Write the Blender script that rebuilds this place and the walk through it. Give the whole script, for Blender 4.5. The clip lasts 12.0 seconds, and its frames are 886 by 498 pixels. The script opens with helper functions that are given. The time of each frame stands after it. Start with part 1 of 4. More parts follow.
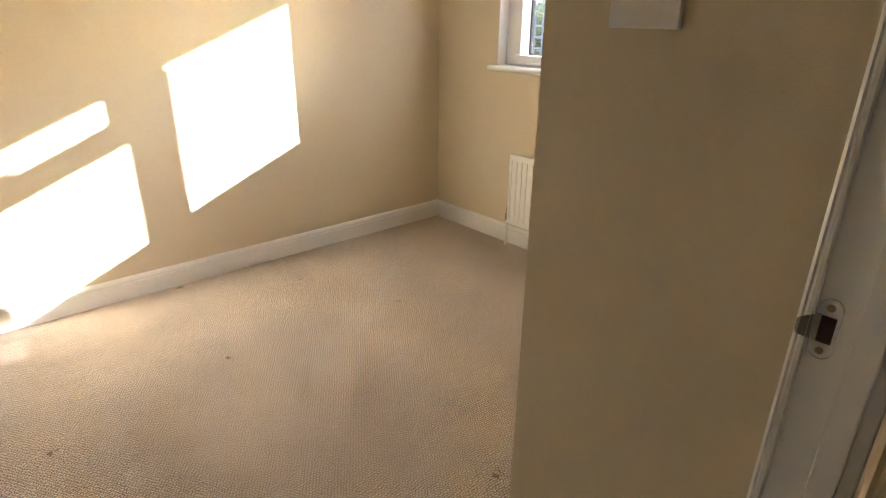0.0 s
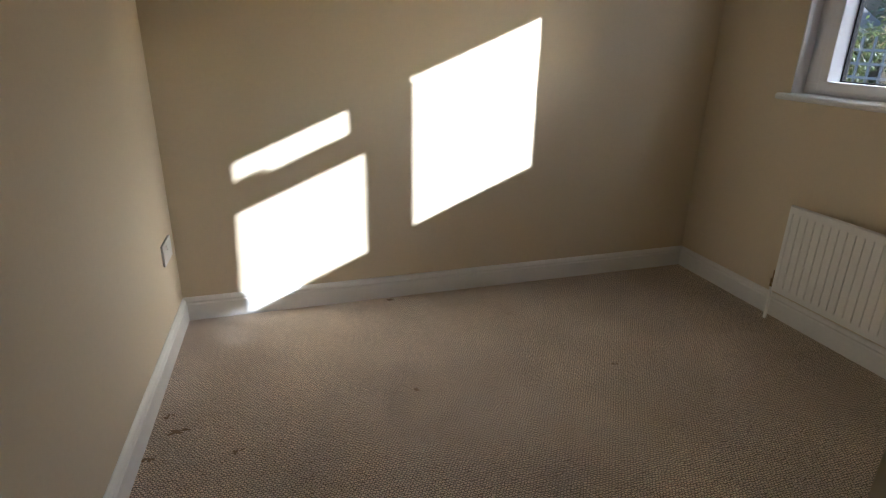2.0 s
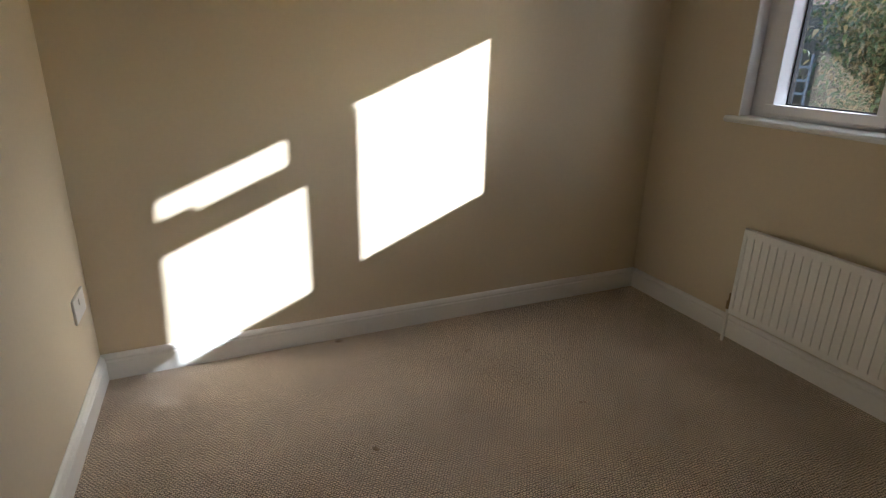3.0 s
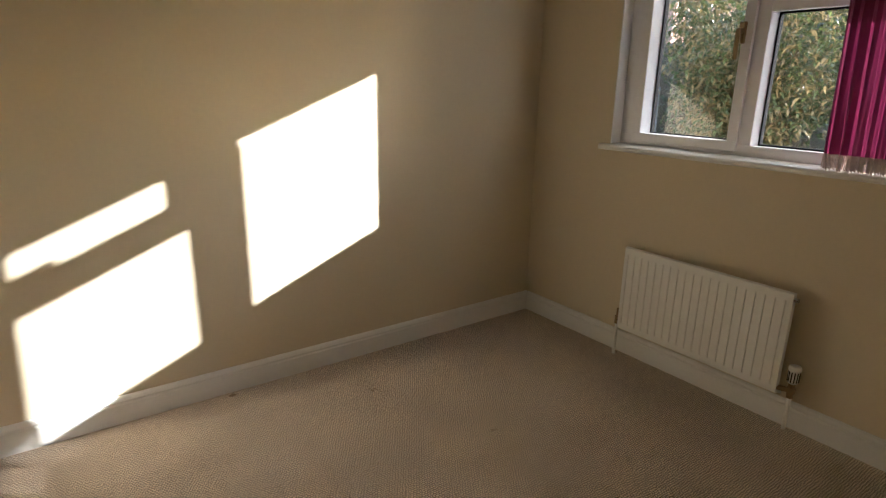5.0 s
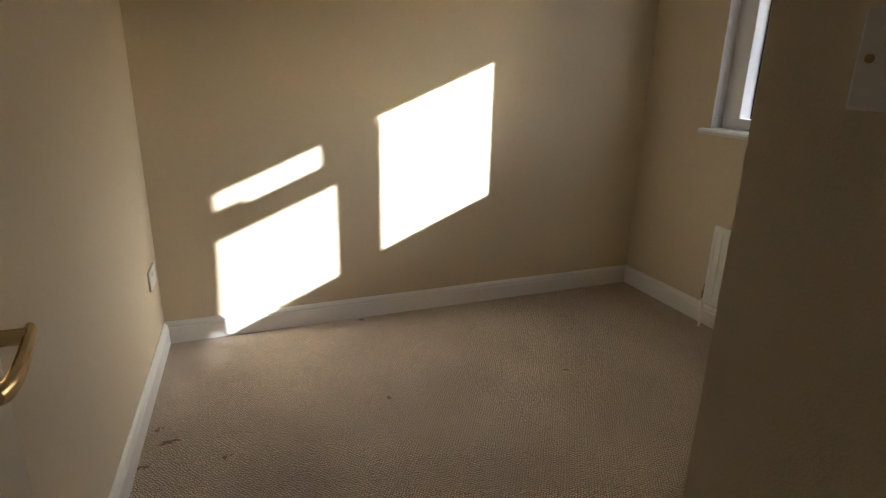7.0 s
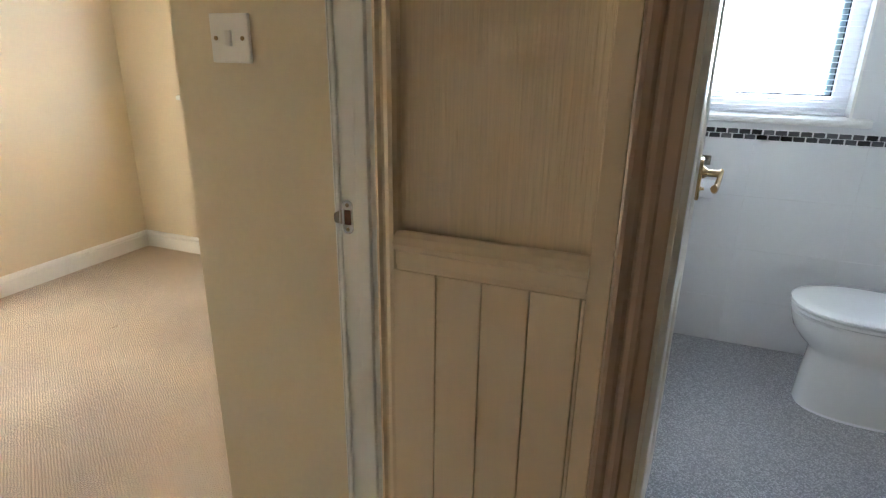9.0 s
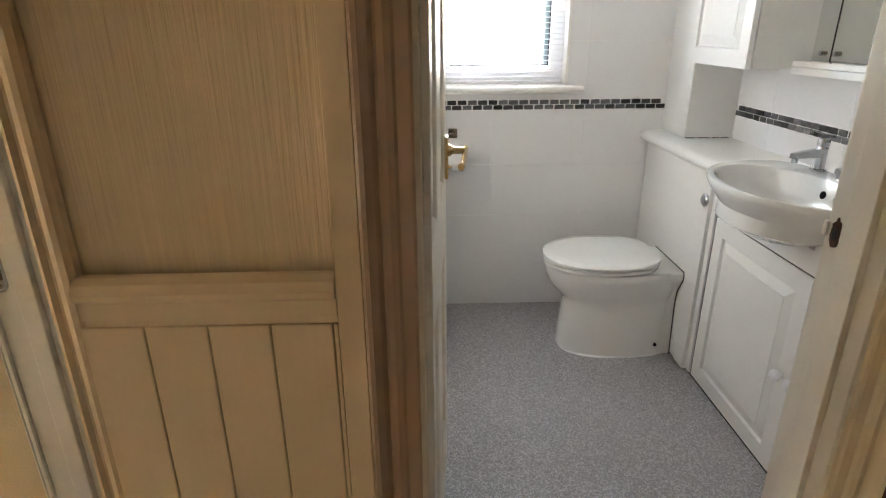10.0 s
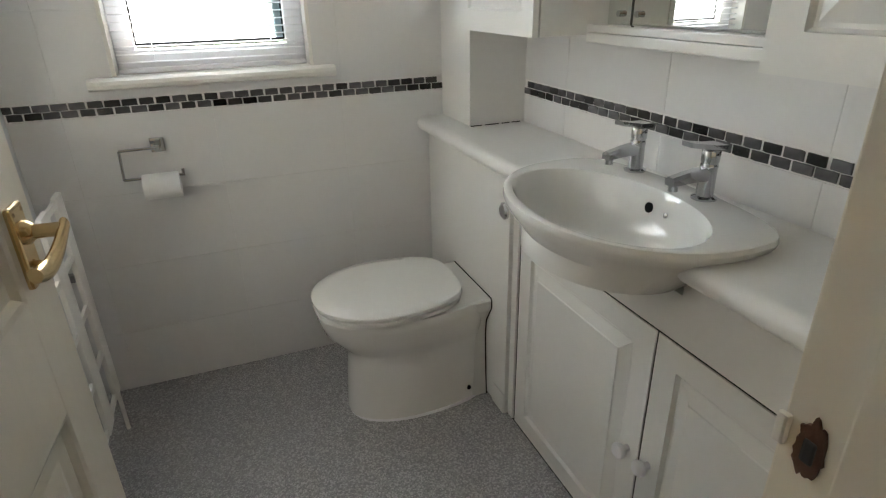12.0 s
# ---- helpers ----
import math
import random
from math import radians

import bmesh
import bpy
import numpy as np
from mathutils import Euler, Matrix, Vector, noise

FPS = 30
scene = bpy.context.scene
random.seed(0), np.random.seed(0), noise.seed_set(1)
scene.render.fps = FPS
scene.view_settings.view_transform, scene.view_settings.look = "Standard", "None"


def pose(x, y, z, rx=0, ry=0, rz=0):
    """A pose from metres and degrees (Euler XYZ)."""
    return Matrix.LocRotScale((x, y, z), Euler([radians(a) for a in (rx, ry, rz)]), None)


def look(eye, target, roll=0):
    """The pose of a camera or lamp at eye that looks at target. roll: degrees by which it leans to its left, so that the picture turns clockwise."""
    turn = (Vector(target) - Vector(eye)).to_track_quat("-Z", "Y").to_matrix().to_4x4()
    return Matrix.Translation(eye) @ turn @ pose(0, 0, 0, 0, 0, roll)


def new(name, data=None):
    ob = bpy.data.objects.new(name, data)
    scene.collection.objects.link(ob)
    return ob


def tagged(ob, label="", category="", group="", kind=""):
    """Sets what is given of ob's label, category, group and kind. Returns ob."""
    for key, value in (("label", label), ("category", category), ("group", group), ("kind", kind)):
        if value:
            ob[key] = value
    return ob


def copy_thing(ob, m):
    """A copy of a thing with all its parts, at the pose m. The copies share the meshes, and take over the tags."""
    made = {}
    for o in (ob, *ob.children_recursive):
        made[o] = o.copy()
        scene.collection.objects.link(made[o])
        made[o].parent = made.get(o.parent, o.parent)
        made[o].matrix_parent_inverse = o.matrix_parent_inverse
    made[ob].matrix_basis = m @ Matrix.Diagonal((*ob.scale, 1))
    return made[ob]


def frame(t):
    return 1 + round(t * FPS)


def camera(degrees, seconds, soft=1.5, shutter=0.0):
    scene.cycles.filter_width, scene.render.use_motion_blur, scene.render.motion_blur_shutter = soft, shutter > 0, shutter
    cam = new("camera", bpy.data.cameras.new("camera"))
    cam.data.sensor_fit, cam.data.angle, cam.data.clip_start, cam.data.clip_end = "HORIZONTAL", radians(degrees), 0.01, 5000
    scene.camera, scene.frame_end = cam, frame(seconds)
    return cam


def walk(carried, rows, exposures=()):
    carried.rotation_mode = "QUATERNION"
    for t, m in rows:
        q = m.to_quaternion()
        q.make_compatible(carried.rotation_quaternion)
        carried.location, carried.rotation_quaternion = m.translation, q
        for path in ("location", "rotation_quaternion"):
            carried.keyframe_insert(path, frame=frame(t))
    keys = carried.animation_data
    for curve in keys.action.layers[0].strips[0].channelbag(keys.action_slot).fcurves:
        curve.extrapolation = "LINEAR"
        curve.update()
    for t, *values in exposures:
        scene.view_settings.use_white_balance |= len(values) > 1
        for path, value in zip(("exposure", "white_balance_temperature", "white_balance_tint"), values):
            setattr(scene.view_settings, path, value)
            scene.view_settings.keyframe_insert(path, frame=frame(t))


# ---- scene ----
cam = camera(75.4, 12.0, 1.2)
PATH = [
    (0, (-2.404, -2.778, 1.254), (-1.179, -1.392, 0.494), 0.7),
    (0.5, (-2.345, -2.662, 1.196), (-1.328, -1.101, 0.47), 0.5),
    (1, (-2.274, -2.616, 1.2), (-1.507, -0.922, 0.463), 0.6),
    (1.5, (-2.24, -2.59, 1.204), (-1.639, -0.83, 0.469), 0.9),
    (2, (-2.221, -2.506, 1.221), (-1.654, -0.725, 0.51), 1.1),
    (2.5, (-2.213, -2.36, 1.245), (-1.613, -0.584, 0.549), 1.2),
    (3, (-2.221, -2.301, 1.259), (-1.444, -0.585, 0.588), 1.3),
    (3.5, (-2.217, -2.278, 1.262), (-1.262, -0.642, 0.619), 1.1),
    (3.7, (-2.231, -2.268, 1.27), (-1.224, -0.661, 0.636), 1.2),
    (5.3, (-2.251, -2.245, 1.247), (-1.117, -0.692, 0.697), 1.0),
    (5.5, (-2.254, -2.267, 1.235), (-1.169, -0.682, 0.677), 1.0),
    (6, (-2.272, -2.404, 1.234), (-1.409, -0.697, 0.649), 0.9),
    (6.5, (-2.287, -2.581, 1.262), (-1.576, -0.811, 0.66), 1.0),
    (6.7, (-2.291, -2.639, 1.272), (-1.62, -0.857, 0.662), 1.1),
    (8.3, (-2.547, -3.092, 1.269), (-1.193, -1.765, 0.63), 1.5),
    (8.5, (-2.584, -3.132, 1.279), (-1.098, -1.964, 0.627), 1.2),
    (9, (-2.68, -3.184, 1.27), (-0.92, -2.494, 0.613), 0.9),
    (9.2, (-2.682, -3.19, 1.287), (-0.87, -2.683, 0.608), 0.0),
    (9.5, (-2.678, -3.205, 1.254), (-0.822, -2.926, 0.561), 0.2),
    (10, (-2.51, -3.212, 1.264), (-0.643, -3.267, 0.55), -0.4),
    (10.5, (-2.381, -3.225, 1.271), (-0.55, -3.586, 0.551), -0.7),
    (11, (-2.216, -3.306, 1.255), (-0.435, -3.859, 0.534), -1.0),
    (11.5, (-2.051, -3.409, 1.253), (-0.312, -4.044, 0.496), -1.0),
    (12, (-1.89, -3.511, 1.245), (-0.188, -4.169, 0.425), -1.2),
]
EXPOSURES = [(0.0, 4.05, 5650, 11), (0.5, 3.55, 5350, 10), (1.0, 3.1, 5250, 10), (1.5, 2.65, 5100, 10), (2.5, 2.25, 5100, 10), (3.5, 2.3, 5350, 10), (5.5, 2.5, 5750, 10), (6.7, 2.38, 5600, 10), (8.4, 4.1, 4900, 7),
             (9.0, 4.8, 5200, 8), (9.5, 4.85, 5850, 10), (10.0, 4.85, 6250, 12), (10.5, 4.75, 6350, 11), (11.0, 4.5, 6400, 10), (11.5, 4.3, 6400, 9), (12.0, 4.2, 6400, 8)]
walk(cam, [(t, look(eye, target, roll)) for t, eye, target, roll in PATH], EXPOSURES)

# ---- world and sun ----
SUN = Vector((1.0, -0.597, 0.428)).normalized()      # towards the sun
world = bpy.data.worlds.new("sky")
scene.world = world
world.use_nodes = True
wn, wl = world.node_tree.nodes, world.node_tree.links
sky = wn.new("ShaderNodeTexSky")
sky.sky_type = "NISHITA"
sky.sun_disc = False
sky.sun_elevation = math.asin(SUN.z)
sky.sun_rotation = math.atan2(SUN.x, SUN.y)
wn["Background"].inputs[1].default_value = 0.15
wl.new(sky.outputs[0], wn["Background"].inputs[0])
sun = new("sun", bpy.data.lights.new("sun", "SUN"))
sun.data.energy = 5.0
sun.data.angle = radians(0.55)
sun.data.color = (1.0, 0.93, 0.82)
sun.matrix_world = look((SUN * 30)[:], (0, 0, 0))


# ---- materials ----
def material(name, color, rough=0.5, metal=0.0, vary=0.06, grain=60.0, bump=0.0, bump_scale=200.0, stretch=(1, 1, 1), random=0.0, coat=0.0):
    """Principled material: two scales of tone variation, fine relief."""
    m = bpy.data.materials.new(name)
    m.use_nodes = True
    n, l = m.node_tree.nodes, m.node_tree.links
    b = n["Principled BSDF"]
    b.inputs["Roughness"].default_value = rough
    b.inputs["Metallic"].default_value = metal
    b.inputs["Coat Weight"].default_value = coat
    co = n.new("ShaderNodeTexCoord")
    mp = n.new("ShaderNodeMapping")
    mp.inputs["Scale"].default_value = stretch
    l.new(co.outputs["Object"], mp.inputs[0])
    big, small = n.new("ShaderNodeTexNoise"), n.new("ShaderNodeTexNoise")
    big.inputs["Scale"].default_value = 1.7
    big.inputs["Detail"].default_value = 3
    small.inputs["Scale"].default_value = grain
    small.inputs["Detail"].default_value = 4
    l.new(mp.outputs[0], big.inputs["Vector"])
    l.new(mp.outputs[0], small.inputs["Vector"])
    add = n.new("ShaderNodeMath")
    l.new(big.outputs[0], add.inputs[0])
    l.new(small.outputs[0], add.inputs[1])
    rng = n.new("ShaderNodeMapRange")
    rng.inputs["From Min"].default_value = 0.6
    rng.inputs["From Max"].default_value = 1.4
    rng.inputs["To Min"].default_value = 1 - vary
    rng.inputs["To Max"].default_value = 1 + vary
    l.new(add.outputs[0], rng.inputs[0])
    src = rng.outputs[0]
    if random:
        inf = n.new("ShaderNodeObjectInfo")
        r2 = n.new("ShaderNodeMapRange")
        r2.inputs["To Min"].default_value = 1 - random
        r2.inputs["To Max"].default_value = 1 + random
        l.new(inf.outputs["Random"], r2.inputs[0])
        mu = n.new("ShaderNodeMath")
        mu.operation = "MULTIPLY"
        l.new(src, mu.inputs[0])
        l.new(r2.outputs[0], mu.inputs[1])
        src = mu.outputs[0]
    mix = n.new("ShaderNodeVectorMath")
    mix.operation = "SCALE"
    mix.inputs[0].default_value = color
    l.new(src, mix.inputs["Scale"])
    l.new(mix.outputs[0], b.inputs["Base Color"])
    if bump:
        nz = n.new("ShaderNodeTexNoise")
        nz.inputs["Scale"].default_value = bump_scale
        nz.inputs["Detail"].default_value = 3
        l.new(mp.outputs[0], nz.inputs["Vector"])
        bp = n.new("ShaderNodeBump")
        bp.inputs["Strength"].default_value = bump
        bp.inputs["Distance"].default_value = 0.002
        l.new(nz.outputs[0], bp.inputs["Height"])
        l.new(bp.outputs[0], b.inputs["Normal"])
    return m


def carpet_material():
    """Looped beige carpet: staggered loops about 10 mm, flecked."""
    m = bpy.data.materials.new("carpet_loop")
    m.use_nodes = True
    n, l = m.node_tree.nodes, m.node_tree.links
    b = n["Principled BSDF"]
    b.inputs["Roughness"].default_value = 0.95
    b.inputs["Specular IOR Level"].default_value = 0.15
    b.inputs["Sheen Weight"].default_value = 0.25
    co = n.new("ShaderNodeTexCoord")
    warp = n.new("ShaderNodeTexNoise")
    warp.inputs["Scale"].default_value = 62
    l.new(co.outputs["Object"], warp.inputs["Vector"])
    ws = n.new("ShaderNodeVectorMath")
    ws.operation = "SCALE"
    ws.inputs["Scale"].default_value = 0.014
    l.new(warp.outputs["Color"], ws.inputs[0])
    av = n.new("ShaderNodeVectorMath")
    l.new(co.outputs["Object"], av.inputs[0])
    l.new(ws.outputs[0], av.inputs[1])
    vor = n.new("ShaderNodeTexBrick")
    vor.inputs["Scale"].default_value = 1.0
    vor.inputs["Brick Width"].default_value = 0.0105
    vor.inputs["Row Height"].default_value = 0.0080
    vor.inputs["Mortar Size"].default_value = 0.0024
    vor.inputs["Mortar Smooth"].default_value = 1.0
    vor.inputs["Bias"].default_value = 0.0
    vor.inputs["Color1"].default_value = (0.98, 0.83, 0.65, 1)
    vor.inputs["Color2"].default_value = (0.79, 0.64, 0.49, 1)
    vor.inputs["Mortar"].default_value = (0.165, 0.115, 0.078, 1)
    l.new(av.outputs[0], vor.inputs["Vector"])
    fib = n.new("ShaderNodeTexNoise")
    fib.inputs["Scale"].default_value = 190
    fib.inputs["Detail"].default_value = 3
    l.new(co.outputs["Object"], fib.inputs["Vector"])
    big = n.new("ShaderNodeTexNoise")
    big.inputs["Scale"].default_value = 2.2
    big.inputs["Detail"].default_value = 5
    l.new(co.outputs["Object"], big.inputs["Vector"])
    s = n.new("ShaderNodeMath")
    l.new(fib.outputs[0], s.inputs[0])
    l.new(big.outputs[0], s.inputs[1])
    r = n.new("ShaderNodeMapRange")
    r.inputs["From Min"].default_value, r.inputs["From Max"].default_value = 0.55, 1.45
    r.inputs["To Min"].default_value, r.inputs["To Max"].default_value = 0.70, 1.46
    l.new(s.outputs[0], r.inputs[0])
    mul = n.new("ShaderNodeVectorMath")
    mul.operation = "SCALE"
    l.new(vor.outputs["Color"], mul.inputs[0])
    l.new(r.outputs[0], mul.inputs["Scale"])
    l.new(mul.outputs[0], b.inputs["Base Color"])
    h = n.new("ShaderNodeMath")
    h.operation = "MULTIPLY_ADD"
    l.new(vor.outputs["Fac"], h.inputs[0])
    h.inputs[1].default_value = -1.0
    l.new(fib.outputs[0], h.inputs[2])
    bp = n.new("ShaderNodeBump")
    bp.inputs["Strength"].default_value = 1.0
    bp.inputs["Distance"].default_value = 0.0038
    l.new(h.outputs[0], bp.inputs["Height"])
    l.new(bp.outputs[0], b.inputs["Normal"])
    return m


def vinyl_material():
    """Grey vinyl of small pale and dark flecks."""
    m = bpy.data.materials.new("vinyl_fleck")
    m.use_nodes = True
    n, l = m.node_tree.nodes, m.node_tree.links
    b = n["Principled BSDF"]
    b.inputs["Roughness"].default_value = 0.45
    co = n.new("ShaderNodeTexCoord")
    v = n.new("ShaderNodeTexVoronoi")
    v.inputs["Scale"].default_value = 235
    v.inputs["Randomness"].default_value = 0.55
    l.new(co.outputs["Object"], v.inputs["Vector"])
    sep = n.new("ShaderNodeSeparateColor")
    l.new(v.outputs["Color"], sep.inputs[0])
    ramp = n.new("ShaderNodeValToRGB")
    ramp.color_ramp.interpolation = "CONSTANT"
    stops = ((0.0, 0.33), (0.28, 0.40), (0.52, 0.46), (0.72, 0.62))
    while len(ramp.color_ramp.elements) < 4:
        ramp.color_ramp.elements.new(0.5)
    for e, (p, c) in zip(ramp.color_ramp.elements, stops):
        e.position, e.color = p, (c * 0.98, c * 0.97, c, 1)
    l.new(sep.outputs[0], ramp.inputs[0])
    gap = n.new("ShaderNodeMapRange")
    gap.inputs["From Min"].default_value, gap.inputs["From Max"].default_value = 0.0, 0.75
    gap.inputs["To Min"].default_value, gap.inputs["To Max"].default_value = 1.1, 0.72
    l.new(v.outputs["Distance"], gap.inputs[0])
    mul = n.new("ShaderNodeVectorMath")
    mul.operation = "SCALE"
    l.new(ramp.outputs[0], mul.inputs[0])
    l.new(gap.outputs[0], mul.inputs["Scale"])
    l.new(mul.outputs[0], b.inputs["Base Color"])
    bp = n.new("ShaderNodeBump")
    bp.inputs["Strength"].default_value = 0.25
    bp.inputs["Distance"].default_value = 0.001
    bp.invert = True
    l.new(v.outputs["Distance"], bp.inputs["Height"])
    l.new(bp.outputs[0], b.inputs["Normal"])
    return m


def glass_material(name, frosted=0.0, tint=(0.95, 0.96, 0.97, 1)):
    m = bpy.data.materials.new(name)
    m.use_nodes = True
    n, l = m.node_tree.nodes, m.node_tree.links
    n.remove(n["Principled BSDF"])
    tr, gl, mx = n.new("ShaderNodeBsdfTransparent"), n.new("ShaderNodeBsdfGlossy"), n.new("ShaderNodeMixShader")
    gl.inputs["Roughness"].default_value = 0.02
    fr = n.new("ShaderNodeFresnel")
    fr.inputs[0].default_value = 1.45
    l.new(fr.outputs[0], mx.inputs[0])
    l.new(gl.outputs[0], mx.inputs[2])
    if frosted:
        tl, m2 = n.new("ShaderNodeBsdfTranslucent"), n.new("ShaderNodeMixShader")
        tl.inputs[0].default_value = tint
        m2.inputs[0].default_value = frosted
        l.new(tr.outputs[0], m2.inputs[1])
        l.new(tl.outputs[0], m2.inputs[2])
        l.new(m2.outputs[0], mx.inputs[1])
    else:
        l.new(tr.outputs[0], mx.inputs[1])
    l.new(mx.outputs[0], n["Material Output"].inputs[0])
    return m


CREAM = material("cream_wall_paint", (0.70, 0.60, 0.43), 0.75, bump=0.35, bump_scale=260, vary=0.025)
PAPER = material("cream_embossed_paper", (0.78, 0.635, 0.45), 0.7, bump=1.0, bump_scale=190, stretch=(1, 1, 0.035), vary=0.11, grain=210)
MATCH = material("cream_matchboard_paint", (0.78, 0.635, 0.45), 0.55, bump=0.15, bump_scale=60, stretch=(1, 1, 0.1), vary=0.03)
WHITE = material("white_gloss_paint", (0.84, 0.83, 0.79), 0.32, bump=0.12, bump_scale=40, vary=0.03)
IVORY = material("ivory_door_paint", (0.78, 0.74, 0.65), 0.28, bump=0.12, bump_scale=45, stretch=(1, 1, 0.2), vary=0.03)
UPVC = material("white_plastic", (0.85, 0.85, 0.88), 0.3, vary=0.02)
SEAL = material("black_rubber", (0.012, 0.012, 0.013), 1.0)
SEAL.node_tree.nodes["Principled BSDF"].inputs["Specular IOR Level"].default_value = 0.05
CEIL = material("white_ceiling_paint", (0.8, 0.79, 0.76), 0.9, bump=0.3, bump_scale=120)
CARPET = carpet_material()
VINYL = vinyl_material()
TILE = material("white_glazed_tile", (0.80, 0.80, 0.80), 0.16, vary=0.015, bump=0.10, bump_scale=9)
GROUT = material("pale_grout", (0.82, 0.82, 0.81), 0.85, vary=0.05)
MOSAIC = material("grey_stone_mosaic", (0.085, 0.085, 0.09), 0.25, vary=0.55, grain=45, random=0.97)
RADPAINT = material("white_radiator_enamel", (0.87, 0.86, 0.82), 0.3, vary=0.02)
BRASS = material("polished_brass", (0.72, 0.55, 0.31), 0.24, 1.0, vary=0.12, grain=30)
CHROME = material("chrome", (0.52, 0.53, 0.55), 0.08, 1.0, vary=0.02)
TARNISH = material("tarnished_brass", (0.35, 0.25, 0.14), 0.4, 1.0, vary=0.2)
CERAMIC = material("white_ceramic", (0.82, 0.82, 0.80), 0.06, vary=0.01, coat=0.3)
CABINET = material("white_foil_cabinet", (0.80, 0.80, 0.78), 0.35, vary=0.015)
WORKTOP = material("white_laminate", (0.80, 0.80, 0.78), 0.3, vary=0.02)
# near-black colour standing in for the shade inside gaps and slots
GAPSHADE = material("painted_gap_shade", (0.02, 0.02, 0.02), 0.8)
RAWWOOD = material("splintered_dark_wood", (0.10, 0.045, 0.025), 0.8, vary=0.4, bump=0.8, bump_scale=120)
CURTAIN = material("magenta_curtain_fabric", (0.25, 0.055, 0.135), 0.7, vary=0.12, grain=300, bump=0.3, bump_scale=600)
FRINGE = material("beige_fringe", (0.62, 0.52, 0.46), 0.9, vary=0.25, grain=400)
PLASTIC = material("white_switch_plastic", (0.80, 0.78, 0.74), 0.3, vary=0.01)
TISSUE = material("white_tissue", (0.85, 0.85, 0.85), 0.95, vary=0.02, bump=0.4, bump_scale=300)
GLASS = glass_material("window_glass")
OBSCURE = glass_material("obscure_glass", 0.50, (0.52, 0.58, 0.65, 1))
EDGEGLASS = glass_material("leaded_edge_glass", 0.9, (0.24, 0.29, 0.31, 1))
# warm translucent sheet for the added landing openings, tints their fill light
FILLPANE = glass_material("warm_fill_pane", 1.0, (0.43, 0.315, 0.225, 1))
CREAMGLOSS = material("cream_gloss_paint", (0.80, 0.70, 0.53), 0.3, bump=0.15, bump_scale=45, stretch=(1, 1, 0.15), vary=0.05)
MIRROR = material("mirror_silver", (0.80, 0.82, 0.80), 0.01, 1.0, vary=0.0)
DENT = material("carpet_dent", (0.27, 0.185, 0.115), 0.95, vary=0.3, grain=200)
# cream trim with its shade put into the colour as brown
TRIMSHADE = material("cream_trim_shaded_brown", (0.48, 0.345, 0.255), 0.3, vary=0.15, grain=40, stretch=(1, 1, 0.06), bump=0.25, bump_scale=70)
WOOD = material("dark_stained_panel", (0.21, 0.10, 0.065), 0.55, vary=0.2, stretch=(1, 1, 0.1), bump=0.3, bump_scale=80)


# ---- mesh helpers ----
def box(bm, x0, y0, z0, x1, y1, z1, bevel=0.0):
    """A box between two corners, its edges rounded by bevel."""
    r = bmesh.ops.create_cube(bm, size=1.0)
    vs = r["verts"]
    bmesh.ops.scale(bm, vec=(abs(x1 - x0), abs(y1 - y0), abs(z1 - z0)), verts=vs)
    bmesh.ops.translate(bm, vec=((x0 + x1) / 2, (y0 + y1) / 2, (z0 + z1) / 2), verts=vs)
    if bevel:
        es = list({e for v in vs for e in v.link_edges})
        bmesh.ops.bevel(bm, geom=es, offset=bevel, segments=2, affect="EDGES", profile=0.6)


def tube(bm, a, b, r0, r1=None, seg=16):
    """A capped cylinder or cone from a to b."""
    a, b = Vector(a), Vector(b)
    d = b - a
    q = d.to_track_quat("Z", "Y").to_matrix().to_4x4()
    bmesh.ops.create_cone(bm, cap_ends=True, segments=seg, radius1=r0, radius2=r0 if r1 is None else r1, depth=d.length,
                          matrix=Matrix.Translation((a + b) / 2) @ q)


def lathe(bm, profile, m, seg=24):
    """A turned body: rows (radius, height) about the local z axis of m."""
    rings = []
    for r, h in profile:
        rings.append([bm.verts.new(m @ Vector((r * math.cos(2 * math.pi * i / seg), r * math.sin(2 * math.pi * i / seg), h))) for i in range(seg)])
    for p, q in zip(rings, rings[1:]):
        for i in range(seg):
            bm.faces.new((p[i], p[(i + 1) % seg], q[(i + 1) % seg], q[i]))
    bm.faces.new(rings[0][::-1])
    bm.faces.new(rings[-1])


def loft(bm, rings, closed=True, caps=True):
    """A skin over rings of points of equal count."""
    vs = [[bm.verts.new(p) for p in ring] for ring in rings]
    k = len(vs[0])
    for p, q in zip(vs, vs[1:]):
        for i in range(k if closed else k - 1):
            bm.faces.new((p[i], p[(i + 1) % k], q[(i + 1) % k], q[i]))
    if caps:
        bm.faces.new(vs[0][::-1])
        bm.faces.new(vs[-1])
    return vs


def extrude(bm, profile, a, b, up=(0, 0, 1)):
    """A moulding: the profile (out, up) swept from a to b; out is to the right of the run."""
    a, b, up = Vector(a), Vector(b), Vector(up)
    out = (b - a).normalized().cross(up)
    loft(bm, [[p + out * o + up * u for o, u in profile] for p in (a, b)])


def finish(name, bm, mat, smooth=False):
    bmesh.ops.recalc_face_normals(bm, faces=bm.faces)
    me = bpy.data.meshes.new(name)
    bm.to_mesh(me)
    bm.free()
    me.materials.append(mat)
    if smooth:
        me.shade_smooth()
        me.set_sharp_from_angle(angle=radians(38))
    return me


def thing(name, bm, mat, label, category, group="", kind="", smooth=False):
    """A top-level thing: one mesh, or an Empty when bm is None."""
    ob = new(name, finish(name, bm, mat, smooth) if bm else None)
    return tagged(ob, label, category, group, kind)


